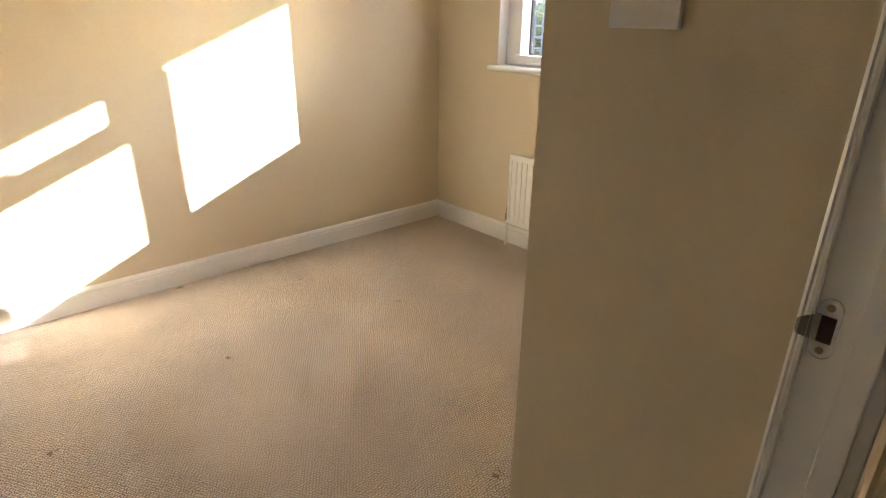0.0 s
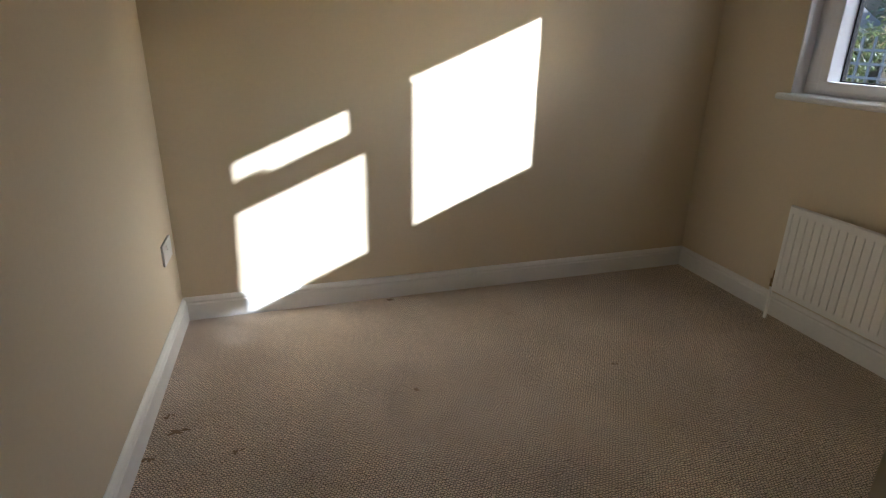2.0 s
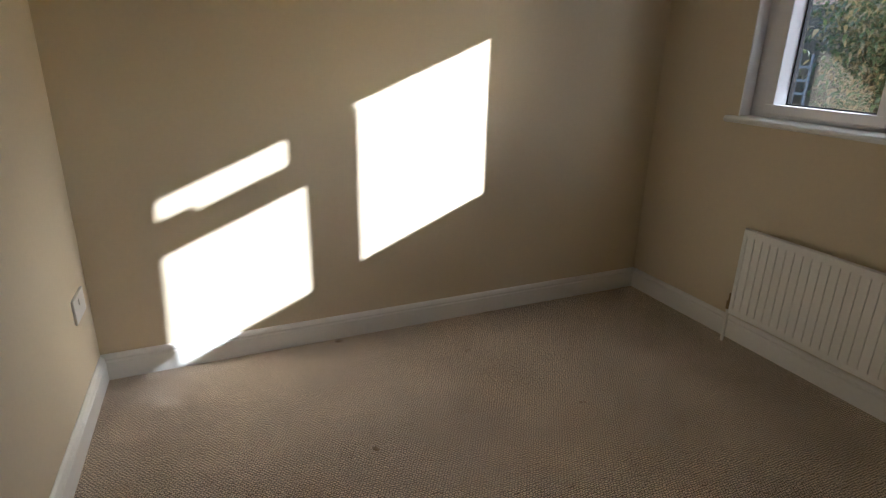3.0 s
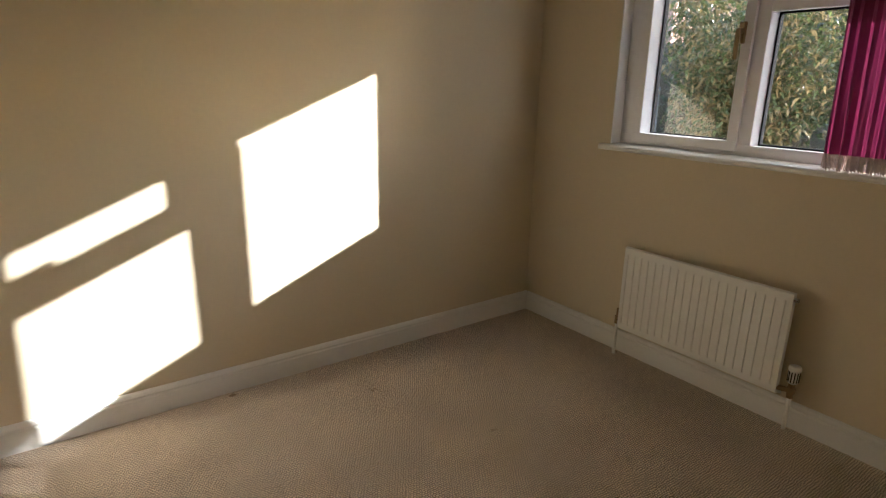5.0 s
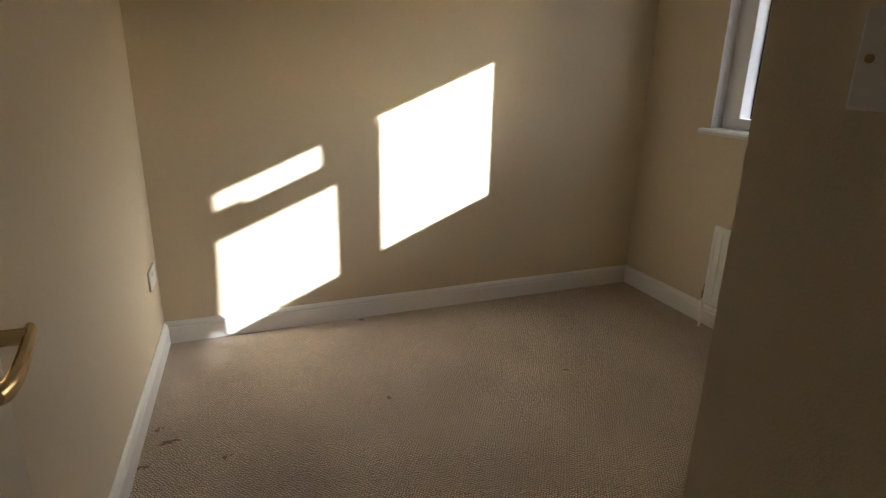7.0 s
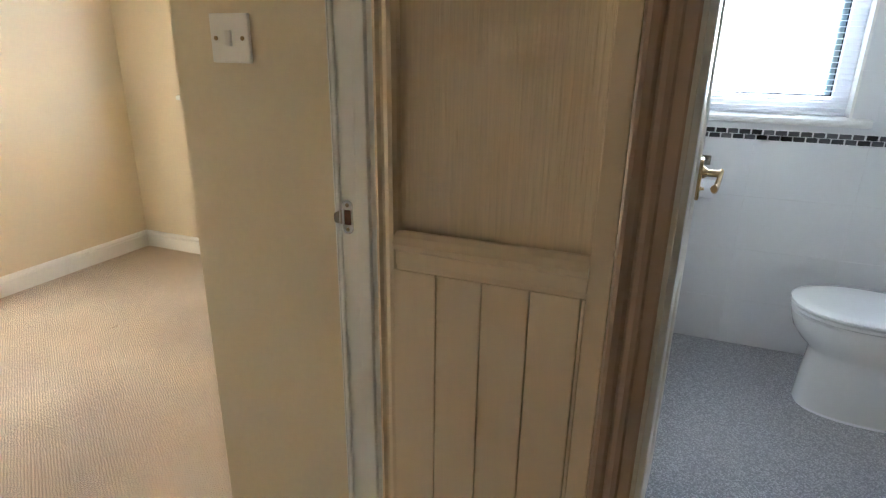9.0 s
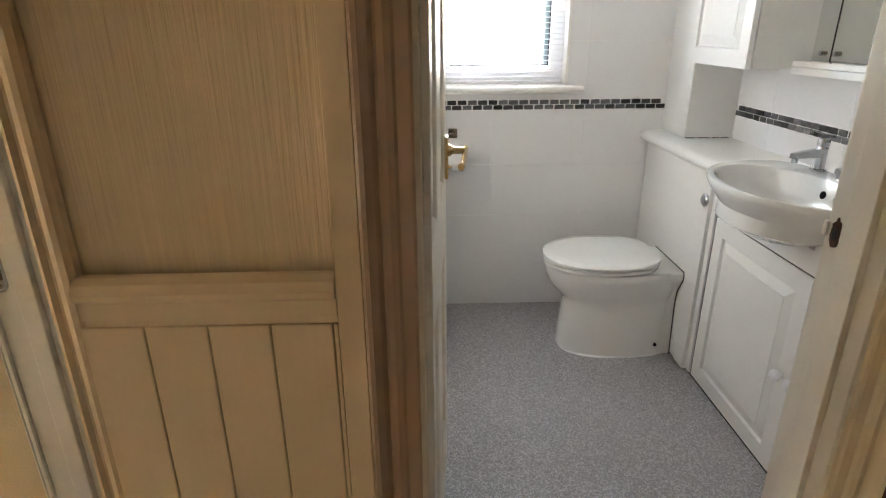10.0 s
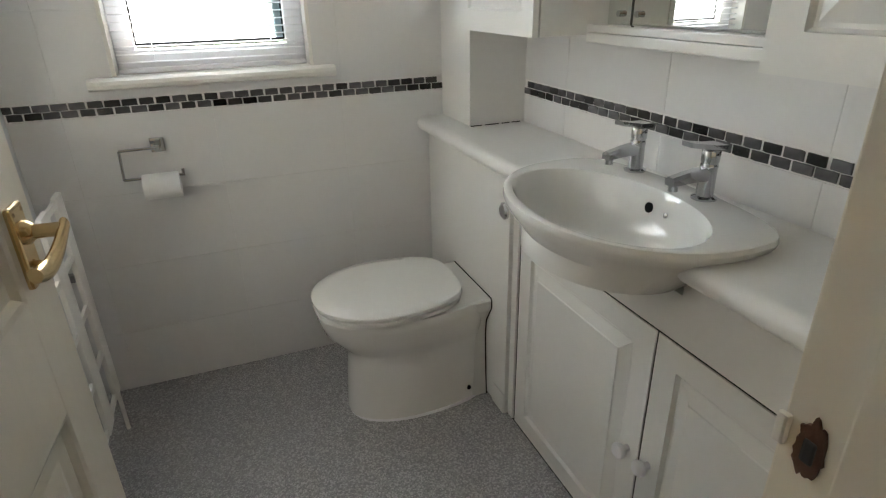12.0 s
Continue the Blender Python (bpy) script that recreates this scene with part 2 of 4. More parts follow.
def part(name, bm, mat, parent, label="", smooth=False):
    ob = new(name, finish(name, bm, mat, smooth))
    ob.parent = parent
    return tagged(ob, label)


def one(*boxes, bevel=0.0):
    bm = bmesh.new()
    for b in boxes:
        box(bm, *b, bevel=bevel)
    return bm


# ---- structure ----
H = 2.35                      # ceiling
XL, XS, XP, XB, YB, YV, YT = -2.618, -1.781, -1.815, 0.02, -2.265, -4.455, -2.97
XI = -1.69                    # bathroom side of the landing wall

floor = thing("floor", one((-3.6, -5.2, -0.15, 0.0, 0.0, 0.0)), CARPET, "beige looped wool carpet with small dents", "carpet", kind="structure")
thing("floor_bathroom", one((XI, YV, 0.002, XB, YT, 0.008)), VINYL, "grey flecked vinyl bathroom floor", "floor", kind="structure")
thing("ceiling", one((-3.7, -5.3, H, 0.3, 0.3, H + 0.1)), CEIL, "plain white painted ceiling", "ceiling", kind="structure")

# bedroom window opening and bathroom window opening in one outer wall
WY0, WY1, WZ0, WZ1 = -1.90, -0.490, 0.985, 1.82
BY0, BY1, BZ0, BZ1 = -3.824, -3.256, 1.03, 2.10
thing("wall_north", one((-2.8, 0.0, -0.4, 0.3, 0.2, H)), CREAM, "plain cream painted bedroom wall", "wall", kind="structure")
thing("wall_east", one((0.0, YB - 0.3, -0.4, 0.27, 0.0, WZ0), (0.0, YB - 0.3, WZ1, 0.27, 0.0, H),
                       (0.0, WY1, WZ0, 0.27, 0.0, WZ1), (0.0, YB - 0.3, WZ0, 0.27, WY0, WZ1)), CREAM,
      "cream painted wall with the bedroom window", "wall", kind="structure")
SKEW = pose(XL, 0, 0, 0, 0, -3.3)      # this wall is out of square
west = thing("wall_west", one((-0.12, -2.62, 0, 0, 0.0, H)), CREAM, "plain cream painted bedroom wall", "wall", kind="structure")
west.matrix_world = SKEW
thing("wall_south", one((XS, YB - 0.10, 0, 0.0, YB, H), (XS, -2.6495, 0, XS + 0.1, YB - 0.1, H), (-1.8195, -2.6495, 0, XS, -2.618, H)), CREAM,
      "cream painted wall corner with a light switch", "wall", kind="structure")
bath_east = thing("wall_bathroom_east", one((XB, YV - 0.1, -0.4, 0.27, YB - 0.3, BZ0), (XB, YV - 0.1, BZ1, 0.27, YB - 0.3, H),
                       (XB, BY1, BZ0, 0.27, YB - 0.3, BZ1), (XB, YV - 0.1, BZ0, 0.27, BY0, BZ1)), GROUT,
      "white tiled bathroom wall with a mosaic border", "wall", kind="structure")
bath_south = thing("wall_bathroom_south", one((-1.8, YV - 0.1, 0, XB, YV, H)), GROUT, "white tiled wall behind the basin", "wall", kind="structure")
thing("wall_bathroom_north", one((XI, YT, 0, XB, YT + 0.1, H)), TILE, "plain white bathroom wall", "wall", kind="structure")
# landing wall with the bathroom doorway: opening y -3.86 to -3.205
DY0, DY1, DZ = -3.830, -3.207, 2.02
landing = thing("wall_landing", one((XP, -3.14, 0, XI, -2.73, H), (XP, DY0 - 0.03, DZ + 0.03, XI, -3.14, H), (XP, -5.2, 0, XI, DY0 - 0.03, H)),
                PAPER, "cream embossed wallpaper above matchboard panelling", "wall", kind="structure")
# far side of the landing, and unseen openings added to give it daylight
thing("wall_landing_west", one((-3.7, -5.3, 0, -3.6, -3.15, H), (-3.7, -3.15, 0, -3.6, -2.6, 0.25), (-3.7, -3.15, 2.12, -3.6, -2.6, H), (-3.7, -2.8, 0.25, -3.6, -2.6, 2.12)), CREAM, "plain cream landing wall", "wall", kind="structure")
thing("landing_fill_panes", one((-3.52, -2.690, 0.25, -2.72, -2.685, 2.12), (-3.66, -3.15, 0.25, -3.655, -2.8, 2.12)), FILLPANE, "unseen translucent corner panes added to light the landing", "window", kind="structure")
thing("wall_landing_south", one((-3.6, -5.3, 0, XI, -5.2, H)), CREAM, "plain cream landing wall", "wall", kind="structure")
thing("wall_landing_north", one((-3.6, -2.75, 0, -3.52, -2.63, H), (-2.72, -2.75, 0, XL, -2.63, H), (-3.52, -2.75, 0, -2.72, -2.63, 0.25), (-3.52, -2.75, 2.12, -2.72, -2.63, H), (XL, -2.75, 2.06, XS, -2.64, H)), CREAM, "plain cream landing wall above the bedroom doorway", "wall", kind="structure")

# skirting: torus profile 105 mm
SKIRT = ((0, 0), (0.018, 0), (0.018, 0.075), (0.014, 0.082), (0.016, 0.09), (0.011, 0.1), (0.004, 0.106), (0, 0.106))
bm = bmesh.new()
extrude(bm, SKIRT, (XL, 0, 0), (0, 0, 0))
thing("baseboard", bm, WHITE, "white gloss skirting board", "skirting board", kind="structure")
bm = bmesh.new()
extrude(bm, SKIRT, (0, -0.018, 0), (0, YB, 0))
thing("baseboard_east", bm, WHITE, "white gloss skirting board under the radiator", "skirting board", kind="structure")
bm = bmesh.new()
extrude(bm, SKIRT, (0, -2.6, 0), (0, -0.018, 0))
thing("baseboard_west", bm, WHITE, "white gloss skirting board", "skirting board", kind="structure").matrix_world = SKEW

# bedroom doorway: lining with stop, architraves both sides


def jamb_piece(name, boxes, label, mat):
    return thing(name, one(*boxes, bevel=0.002), mat, label, "door frame", kind="structure")


XJ = -1.822
door_1 = jamb_piece("door_frame_bedroom", ((XJ, -2.725, 0, XS, -2.650, 2.04),), "white painted door lining with a bright strike plate", WHITE)
part("door_stop", one((XJ - 0.012, -2.712, 0, XJ, -2.688, 2.03), bevel=0.002), WHITE, door_1)
bm = bmesh.new()
BEAD = ((0, 0), (0.0, 0.020), (0.004, 0.022), (0.010, 0.020), (0.014, 0.015), (0.011, 0.012), (0.014, 0.008), (0.014, 0.002), (0.010, 0.0))
loft(bm, [[Vector((XJ + 0.002 - o * 0.6, -2.6515 + u * 0.6, z)) for o, u in BEAD] for z in (0, 2.05)])
part("architrave", bm, WHITE, door_1)
bm = bmesh.new()
LANDING_ARCH = ((0, 0), (0.010, 0), (0.020, 0.004), (0.022, 0.009), (0.014, 0.013), (0.012, 0.017), (0.020, 0.021), (0.024, 0.030), (0.022, 0.037), (0.012, 0.041), (0, 0.042))
loft(bm, [[Vector((XJ + 0.004 - o, -2.726 - u, z)) for o, u in LANDING_ARCH] for z in (0, 2.06)])
part("landing_architrave", bm, MATCH, door_1, "cream painted architrave")


def strike(parent, x, y, z):
    """Round-ended strike plate with a curled lip, two screws and a dark latch slot."""
    bm = bmesh.new()
    ring = [((0.0105 * math.cos(a), 0.0105 * math.sin(a) + (0.021 if math.sin(a) > 0 else -0.021))) for a in [(i + 0.5) * math.pi / 10 for i in range(20)]]
    loft(bm, [[Vector((x - d, y + u * k, z + v * k)) for u, v in ring] for d, k in ((0, 1), (0.0018, 1), (0.0024, 0.95))])
    plate = part("strike_plate", bm, CHROME, parent, "bright steel strike plate")
    part("strike_slot", one((x - 0.0030, y - 0.0070, z - 0.0135, x - 0.0020, y + 0.0055, z + 0.0135)), RAWWOOD, plate, "dark latch slot")
    bm = bmesh.new()
    loft(bm, [[Vector((x - d, y + u, z - h)), Vector((x - d, y + u, z + h)), Vector((x - d - 0.002, y + u, z + h)), Vector((x - d - 0.002, y + u, z - h))]
              for u, d, h in ((0.006, 0.0012, 0.014), (0.011, 0.002, 0.013), (0.016, 0.006, 0.011), (0.020, 0.009, 0.009), (0.023, 0.0085, 0.006))])
    part("strike_lip", bm, CHROME, plate, smooth=True)
    for dz in (-0.0225, 0.0225):
        bm = bmesh.new()
        tube(bm, (x - 0.0032, y, z + dz), (x - 0.001, y, z + dz), 0.0036, seg=12)
        part("screw", bm, TARNISH, plate)


strike(door_1, XJ, -2.664, 0.984)

# bathroom doorway
bath_frame = jamb_piece("door_frame_bathroom", ((XP, DY1, 0, XI, DY1 + 0.03, DZ + 0.03), (XP, DY0 - 0.03, 0, XI, DY0, DZ + 0.03), (XP, DY0, DZ, XI, DY1, DZ + 0.03)),
                        "cream painted bathroom door lining with a chewed strike hole", IVORY)
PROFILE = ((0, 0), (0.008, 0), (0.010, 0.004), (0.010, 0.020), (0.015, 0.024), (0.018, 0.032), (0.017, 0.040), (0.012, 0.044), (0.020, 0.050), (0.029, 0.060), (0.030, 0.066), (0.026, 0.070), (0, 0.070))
# the left architrave gets a browner colour in place of shade
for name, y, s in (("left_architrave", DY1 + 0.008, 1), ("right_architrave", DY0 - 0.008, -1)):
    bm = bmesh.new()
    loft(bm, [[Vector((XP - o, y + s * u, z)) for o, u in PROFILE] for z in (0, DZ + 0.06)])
    part(name, bm, TRIMSHADE if s > 0 else CREAMGLOSS, bath_frame, "cream architrave coloured brown for shade" if s > 0 else "cream painted architrave")
part("door_stop", one((-1.785, DY0, 0, -1.735, DY0 + 0.012, DZ), bevel=0.002), IVORY, bath_frame)
part("hinge_stop", one((-1.785, DY1 - 0.012, 0, -1.735, DY1, DZ), bevel=0.002), WHITE, bath_frame)

# landing panelling: dado rail, matchboards, end batten
DADO = ((0, 0.0), (0.010, 0.0), (0.012, 0.010), (0.016, 0.012), (0.016, 0.036), (0.024, 0.042), (0.028, 0.052), (0.022, 0.064), (0.010, 0.070), (0, 0.070))
bm = bmesh.new()
extrude(bm, [(o, u) for o, u in DADO], (XP - 0.012, -2.768, 0.906), (XP - 0.012, -3.094, 0.906))
part("dado_rail", bm, MATCH, landing)
part("end_batten", one((XP - 0.026, -3.128, 0, XP, -3.094, H), bevel=0.002), MATCH, landing)
for i in range(5):
    y1 = -2.762 - 0.0815 * i
    part("matchboard", one((XP - 0.026, max(y1 - 0.0795, -3.0935), 0.02, XP, y1, 0.906), bevel=0.002), MATCH, landing)


# ---- bedroom things ----
def window_frame(parent, x0, x1, y0, y1, z0, z1, w, name):
    """Four bars of a frame in a wall that faces the west."""
    bm = one((x0, y0, z0, x1, y1, z0 + w), (x0, y0, z1 - w, x1, y1, z1), (x0, y0, z0 + w, x1, y0 + w, z1 - w), (x0, y1 - w, z0 + w, x1, y1, z1 - w), bevel=0.003)
    return part(name, bm, UPVC, parent)


def pane_with_seal(parent, x, y0, y1, z0, z1, mat):
    s = 0.006
    part("gasket", one((x - 0.004, y0 - s, z0 - s, x + 0.02, y1 + s, z0), (x - 0.004, y0 - s, z1, x + 0.02, y1 + s, z1 + s),
                       (x - 0.004, y0 - s, z0, x + 0.02, y0, z1), (x - 0.004, y1, z0, x + 0.02, y1 + s, z1)), SEAL, parent)
    p = part("pane", one((x, y0, z0, x + 0.004, y1, z1)), mat, parent)
    p.visible_shadow = False
    return p


window_1 = thing("window_1", None, None, "white plastic casement window with a brown handle", "window", kind="structure")
window_frame(window_1, 0.065, 0.112, WY0, WY1, WZ0 + 0.005, WZ1, 0.050, "window_frame")
part("frame_packer", one((0.064, -0.585, 1.04, 0.111, -0.535, 1.77), bevel=0.002), UPVC, window_1)
part("mullion", one((0.066, -1.107, 1.04, 0.111, -1.045, 1.75), bevel=0.003), UPVC, window_1)
part("transom", one((0.066, WY0 + 0.05, 1.53, 0.111, -1.107, 1.60), bevel=0.003), UPVC, window_1)
window_frame(window_1, 0.050, 0.108, -1.058, -0.568, 1.012, 1.802, 0.040, "sash")
for z0, z1, bead in ((1.050, 1.764, ((0.052, -0.607), (0.052, -0.609), (0.094, -0.6345), (0.112, -0.6345), (0.112, -0.607))),
                     (1.036, 1.530, ((0.068, -1.106), (0.068, -1.108), (0.096, -1.125), (0.112, -1.125), (0.112, -1.106)))):
    bm = bmesh.new()
    loft(bm, [[Vector((x, y, z)) for x, y in bead] for z in (z0, z1)])
    part("glazing_bead", bm, UPVC, window_1)
part("outer_mullion", one((0.112, -1.100, 1.04, 0.140, -1.020, 1.75), bevel=0.002), UPVC, window_1)
pane_with_seal(window_1, 0.095, -1.018, -0.6405, 1.056, 1.764, GLASS)
pane_with_seal(window_1, 0.097, WY0 + 0.056, -1.131, 1.046, 1.524, GLASS)
window_frame(window_1, 0.052, 0.108, WY0 + 0.044, -1.102, 1.575, 1.790, 0.044, "fanlight_sash")
pane_with_seal(window_1, 0.092, WY0 + 0.094, -1.152, 1.625, 1.740, GLASS)
part("fanlight_stay", one((0.030, -1.52, 1.600, 0.052, -1.350, 1.636), bevel=0.004), TARNISH, window_1, "brown metal fanlight stay")
handle = part("handle", one((0.030, -1.034, 1.42, 0.050, -1.012, 1.50), (0.008, -1.032, 1.455, 0.034, -1.014, 1.475), bevel=0.004), TARNISH, window_1, "brown metal casement handle")
part("handle_lever", one((0.004, -1.032, 1.36, 0.016, -1.014, 1.475), bevel=0.005), TARNISH, handle)
bm = bmesh.new()
loft(bm, [[Vector((x, y, z)) for x, z in ((0.066, 0.967), (-0.030, 0.967), (-0.038, 0.973), (-0.040, 0.982), (-0.036, 0.990), (-0.028, 0.994), (0.066, 0.996))] for y in (WY0, WY1)])
part("window_sill", bm, WHITE, window_1)
bm = bmesh.new()
loft(bm, [[Vector((x, y, z)) for x, z in ((-0.001, 0.967), (-0.030, 0.967), (-0.038, 0.973), (-0.040, 0.982), (-0.036, 0.990), (-0.028, 0.994), (-0.001, 0.994))] for y in (WY1 + 0.0005, WY1 + 0.040)])
part("sill_end", bm, WHITE, window_1)
part("reveal", one((0.001, WY1 - 0.006, 0.996, 0.065, WY1 + 0.0, WZ1)), UPVC, window_1)


def curtain():
    """Pleated curtain that hangs to the sill, with a fringe along its hem."""
    c = thing("curtain", None, None, "magenta pleated curtain with a beige fringe", "curtain")
    n, top, bot = 220, 1.79, 1.045
    rows = []
    for k in range(13):
        f = k / 12
        z = top + (bot - top) * f
        row = []
        for i in range(n + 1):
            u = i / n
            y = -1.385 - 0.02 * f - 0.48 * u
            a = 0.010 + 0.008 * f
            row.append(Vector((-0.024 + a * math.sin(u * 95 + 0.9 * math.sin(3 * f + u * 7)) * (0.7 + 0.3 * math.sin(u * 17)) + 0.003 * math.sin(u * 231), y, z)))
        rows.append(row)
    bm = bmesh.new()
    loft(bm, rows, closed=False, caps=False)
    bmesh.ops.solidify(bm, geom=bm.faces[:], thickness=0.002)
    part("cloth", bm, CURTAIN, c, smooth=True)
    bm = bmesh.new()
    for i in range(0, n):
        p = rows[-1][i]
        box(bm, p.x - 0.003, p.y - 0.0019, bot - 0.045 - 0.004 * (i % 3), p.x + 0.003, p.y - 0.0004, bot + 0.002)
        if i % 2:
            box(bm, p.x - 0.0045, p.y - 0.004, bot - 0.020, p.x + 0.0045, p.y, bot - 0.013)
    part("fringe", bm, FRINGE, c, "beige knotted fringe")
    bm = bmesh.new()
    tube(bm, (-0.024, -1.95, 1.80), (-0.024, -1.35, 1.80), 0.008)
    part("rod", bm, UPVC, c)


curtain()


def radiator():
    """Single panel radiator with pressed flutes, valves and pipes."""
    r = thing("radiator", None, None, "white enamelled panel radiator with a thermostatic valve", "radiator")
    y0, y1, z0, z1, x = -1.432, -0.700, 0.150, 0.552, -0.092
    n = 19
    pitch = (y1 - y0 - 0.05) / n
    prof = [(y0, 0.012), (y0 + 0.003, 0.002), (y0 + 0.02, 0.0)]
    for i in range(n + 1):
        a = y0 + 0.022 + pitch * i
        prof += [(a, 0.0), (a + 0.0018, 0.0038), (a + 0.0042, 0.0038), (a + 0.006, 0.0)]
    prof += [(y1 - 0.012, 0.0), (y1 - 0.003, 0.002), (y1, 0.012)]

    def ring(depth, z, back=0.0):
        return [Vector((x + d * (1.0 if k < 3 or k > len(prof) - 4 else depth) + back, y, z)) for k, (y, d) in enumerate(prof)]
    bm = bmesh.new()
    loft(bm, [ring(0, z0, 0.012), ring(0, z0 + 0.004, 0.003), ring(0, z0 + 0.030), ring(1, z0 + 0.038), ring(1, z1 - 0.038), ring(0, z1 - 0.030), ring(0, z1 - 0.004, 0.001), ring(0, z1, 0.008)],
         closed=False, caps=False)
    part("panel", bm, RADPAINT, r)
    part("back", one((x + 0.012, y0 + 0.001, z0 + 0.001, x + 0.020, y1 - 0.001, z1 - 0.001)), RADPAINT, r)
    part("top_rail", one((x + 0.010, y0 + 0.004, z1 - 0.03, x + 0.022, y1 - 0.004, z1 - 0.002), bevel=0.003), RADPAINT, r)
    part("bracket", one((x + 0.02, y0 + 0.12, z0 + 0.05, -0.0005, y0 + 0.15, z1 - 0.06), bevel=0.002), RADPAINT, r)
    part("bracket", one((x + 0.02, y1 - 0.15, z0 + 0.05, -0.0005, y1 - 0.12, z1 - 0.06), bevel=0.002), RADPAINT, r)
    bm = bmesh.new()
    tube(bm, (x + 0.012, y0 - 0.012, z1 - 0.025), (x + 0.012, y0 + 0.01, z1 - 0.025), 0.008)
    part("air_vent", bm, CHROME, r)
    # thermostatic valve at the near end
    yv = y0 - 0.038
    bm = bmesh.new()
    tube(bm, (-0.060, yv, 0.012), (-0.060, yv, 0.150), 0.0075)
    part("pipe", bm, RADPAINT, r, smooth=True)
    bm = bmesh.new()
    tube(bm, (-0.060, yv, 0.145), (-0.060, yv, 0.205), 0.012)
    tube(bm, (-0.060, yv, 0.175), (-0.078, y0 + 0.006, 0.175), 0.010)
    tube(bm, (-0.060, yv, 0.166), (-0.060, yv, 0.185), 0.016, seg=6)
    part("valve_body", bm, TARNISH, r, "tarnished brass valve body", smooth=True)
    bm = bmesh.new()
    lathe(bm, ((0.012, 0.0), (0.018, 0.006), (0.019, 0.05), (0.022, 0.056), (0.022, 0.066), (0.018, 0.072), (0.006, 0.074)), Matrix.Translation((-0.060, yv, 0.203)), 20)
    knob = part("valve_knob", bm, RADPAINT, r, "white ribbed thermostat knob", smooth=True)
    for i in range(12):
        a = i * math.pi / 6
        bm = bmesh.new()
        box(bm, -0.0015, 0.018, 0.01, 0.0015, 0.0205, 0.052)
        bmesh.ops.transform(bm, matrix=Matrix.Translation((-0.060, yv, 0.203)) @ Matrix.Rotation(a, 4, "Z"), verts=bm.verts)
        part("slot", bm, SEAL, knob)
    # lockshield at the far end
    ye = y1 + 0.022
    bm = bmesh.new()
    tube(bm, (-0.060, ye, 0.0), (-0.060, ye, 0.165), 0.0075)
    part("pipe", bm, RADPAINT, r, smooth=True)
    bm = bmesh.new()
    tube(bm, (-0.060, ye, 0.160), (-0.060, ye, 0.195), 0.011)
    tube(bm, (-0.060, ye, 0.195), (-0.060, ye, 0.235), 0.006)
    tube(bm, (-0.060, ye, 0.178), (-0.080, y1 - 0.006, 0.178), 0.009)
    part("lockshield", bm, TARNISH, r, "tarnished brass lockshield", smooth=True)
    bm = bmesh.new()
    tube(bm, (-0.045, y0, z0 - 0.006), (-0.045, y1, z0 - 0.006), 0.006)
    part("low_pipe", bm, RADPAINT, r)


radiator()


def switch():
    y, z = -2.410, 1.284
    s = thing("light_switch", one((XS - 0.009, y - 0.043, z - 0.043, XS, y + 0.043, z + 0.043), bevel=0.003), PLASTIC, "white plastic rocker light switch on a cream wall", "light switch")
    part("rocker", one((XS - 0.014, y - 0.006, z - 0.014, XS - 0.006, y + 0.006, z + 0.014), bevel=0.002), PLASTIC, s)
    for dy in (-0.030, 0.030):
        bm = bmesh.new()
        tube(bm, (XS - 0.0105, y + dy, z), (XS - 0.008, y + dy, z), 0.004, seg=12)
        part("screw", bm, TARNISH, s)


switch()
s = thing("wall_socket", one((0, -0.235, 0.345, 0.009, -0.089, 0.431), bevel=0.003), PLASTIC, "white plastic double wall socket", "socket")
s.matrix_world = SKEW
part("rocker", one((0.006, -0.175, 0.395, 0.012, -0.165, 0.415), bevel=0.001), PLASTIC, s)


def dent(x, y, w, d, a):
    """A small flattened, darkened dent in the pile."""
    bm = bmesh.new()
    for k in range(4):
        r = bmesh.ops.create_icosphere(bm, subdivisions=1, radius=1.0)
        q = random.Random(int((x * 97 + y * 31) * 1000) + k)
        bmesh.ops.transform(bm, verts=r["verts"], matrix=pose(q.uniform(-0.6, 0.6) * w, q.uniform(-0.5, 0.5) * d, 0.0005, 0, 0, q.uniform(0, 180)) @ Matrix.Diagonal((w * q.uniform(0.25, 0.5), d * q.uniform(0.2, 0.4), 0.0022, 1)))
    ob = new("carpet_mark", finish("carpet_mark", bm, DENT, True))
    ob.matrix_world = pose(x, y, 0.0, 0, 0, a) @ Matrix.Diagonal((1.4, 1.5, 1, 1))
    tagged(ob, "small dark dent in beige carpet", "carpet mark", "carpet dents")


for x, y, w, d, a in ((-2.606, -0.724, 0.022, 0.011, 10), (-2.577, -0.815, 0.026, 0.013, 5), (-2.637, -0.925, 0.020, 0.010, 0), (-2.53, -0.806, 0.032, 0.005, 8), (-2.378, -0.958, 0.018, 0.011, 20),
                      (-1.775, -0.80, 0.020, 0.010, 15), (-0.968, -0.838, 0.016, 0.010, 0), (-1.703, -0.045, 0.022, 0.010, 0), (-1.41, -1.908, 0.022, 0.012, 30), (-1.20, -0.33, 0.014, 0.007, 0)):
    dent(x, y, w, d, a)


# ---- bathroom things ----
window_2 = thing("window_2", None, None, "white plastic bathroom window with obscure glass", "window", kind="structure")
window_frame(window_2, 0.095, 0.155, BY0, BY1, BZ0 + 0.005, BZ1, 0.030, "window_frame")
window_frame(window_2, 0.085, 0.140, BY0 + 0.012, BY1 - 0.012, BZ0 + 0.02, BZ1 - 0.012, 0.055, "sash")
pane_with_seal(window_2, 0.115, BY0 + 0.072, BY1 - 0.072, BZ0 + 0.092, BZ1 - 0.07, OBSCURE).visible_shadow = True
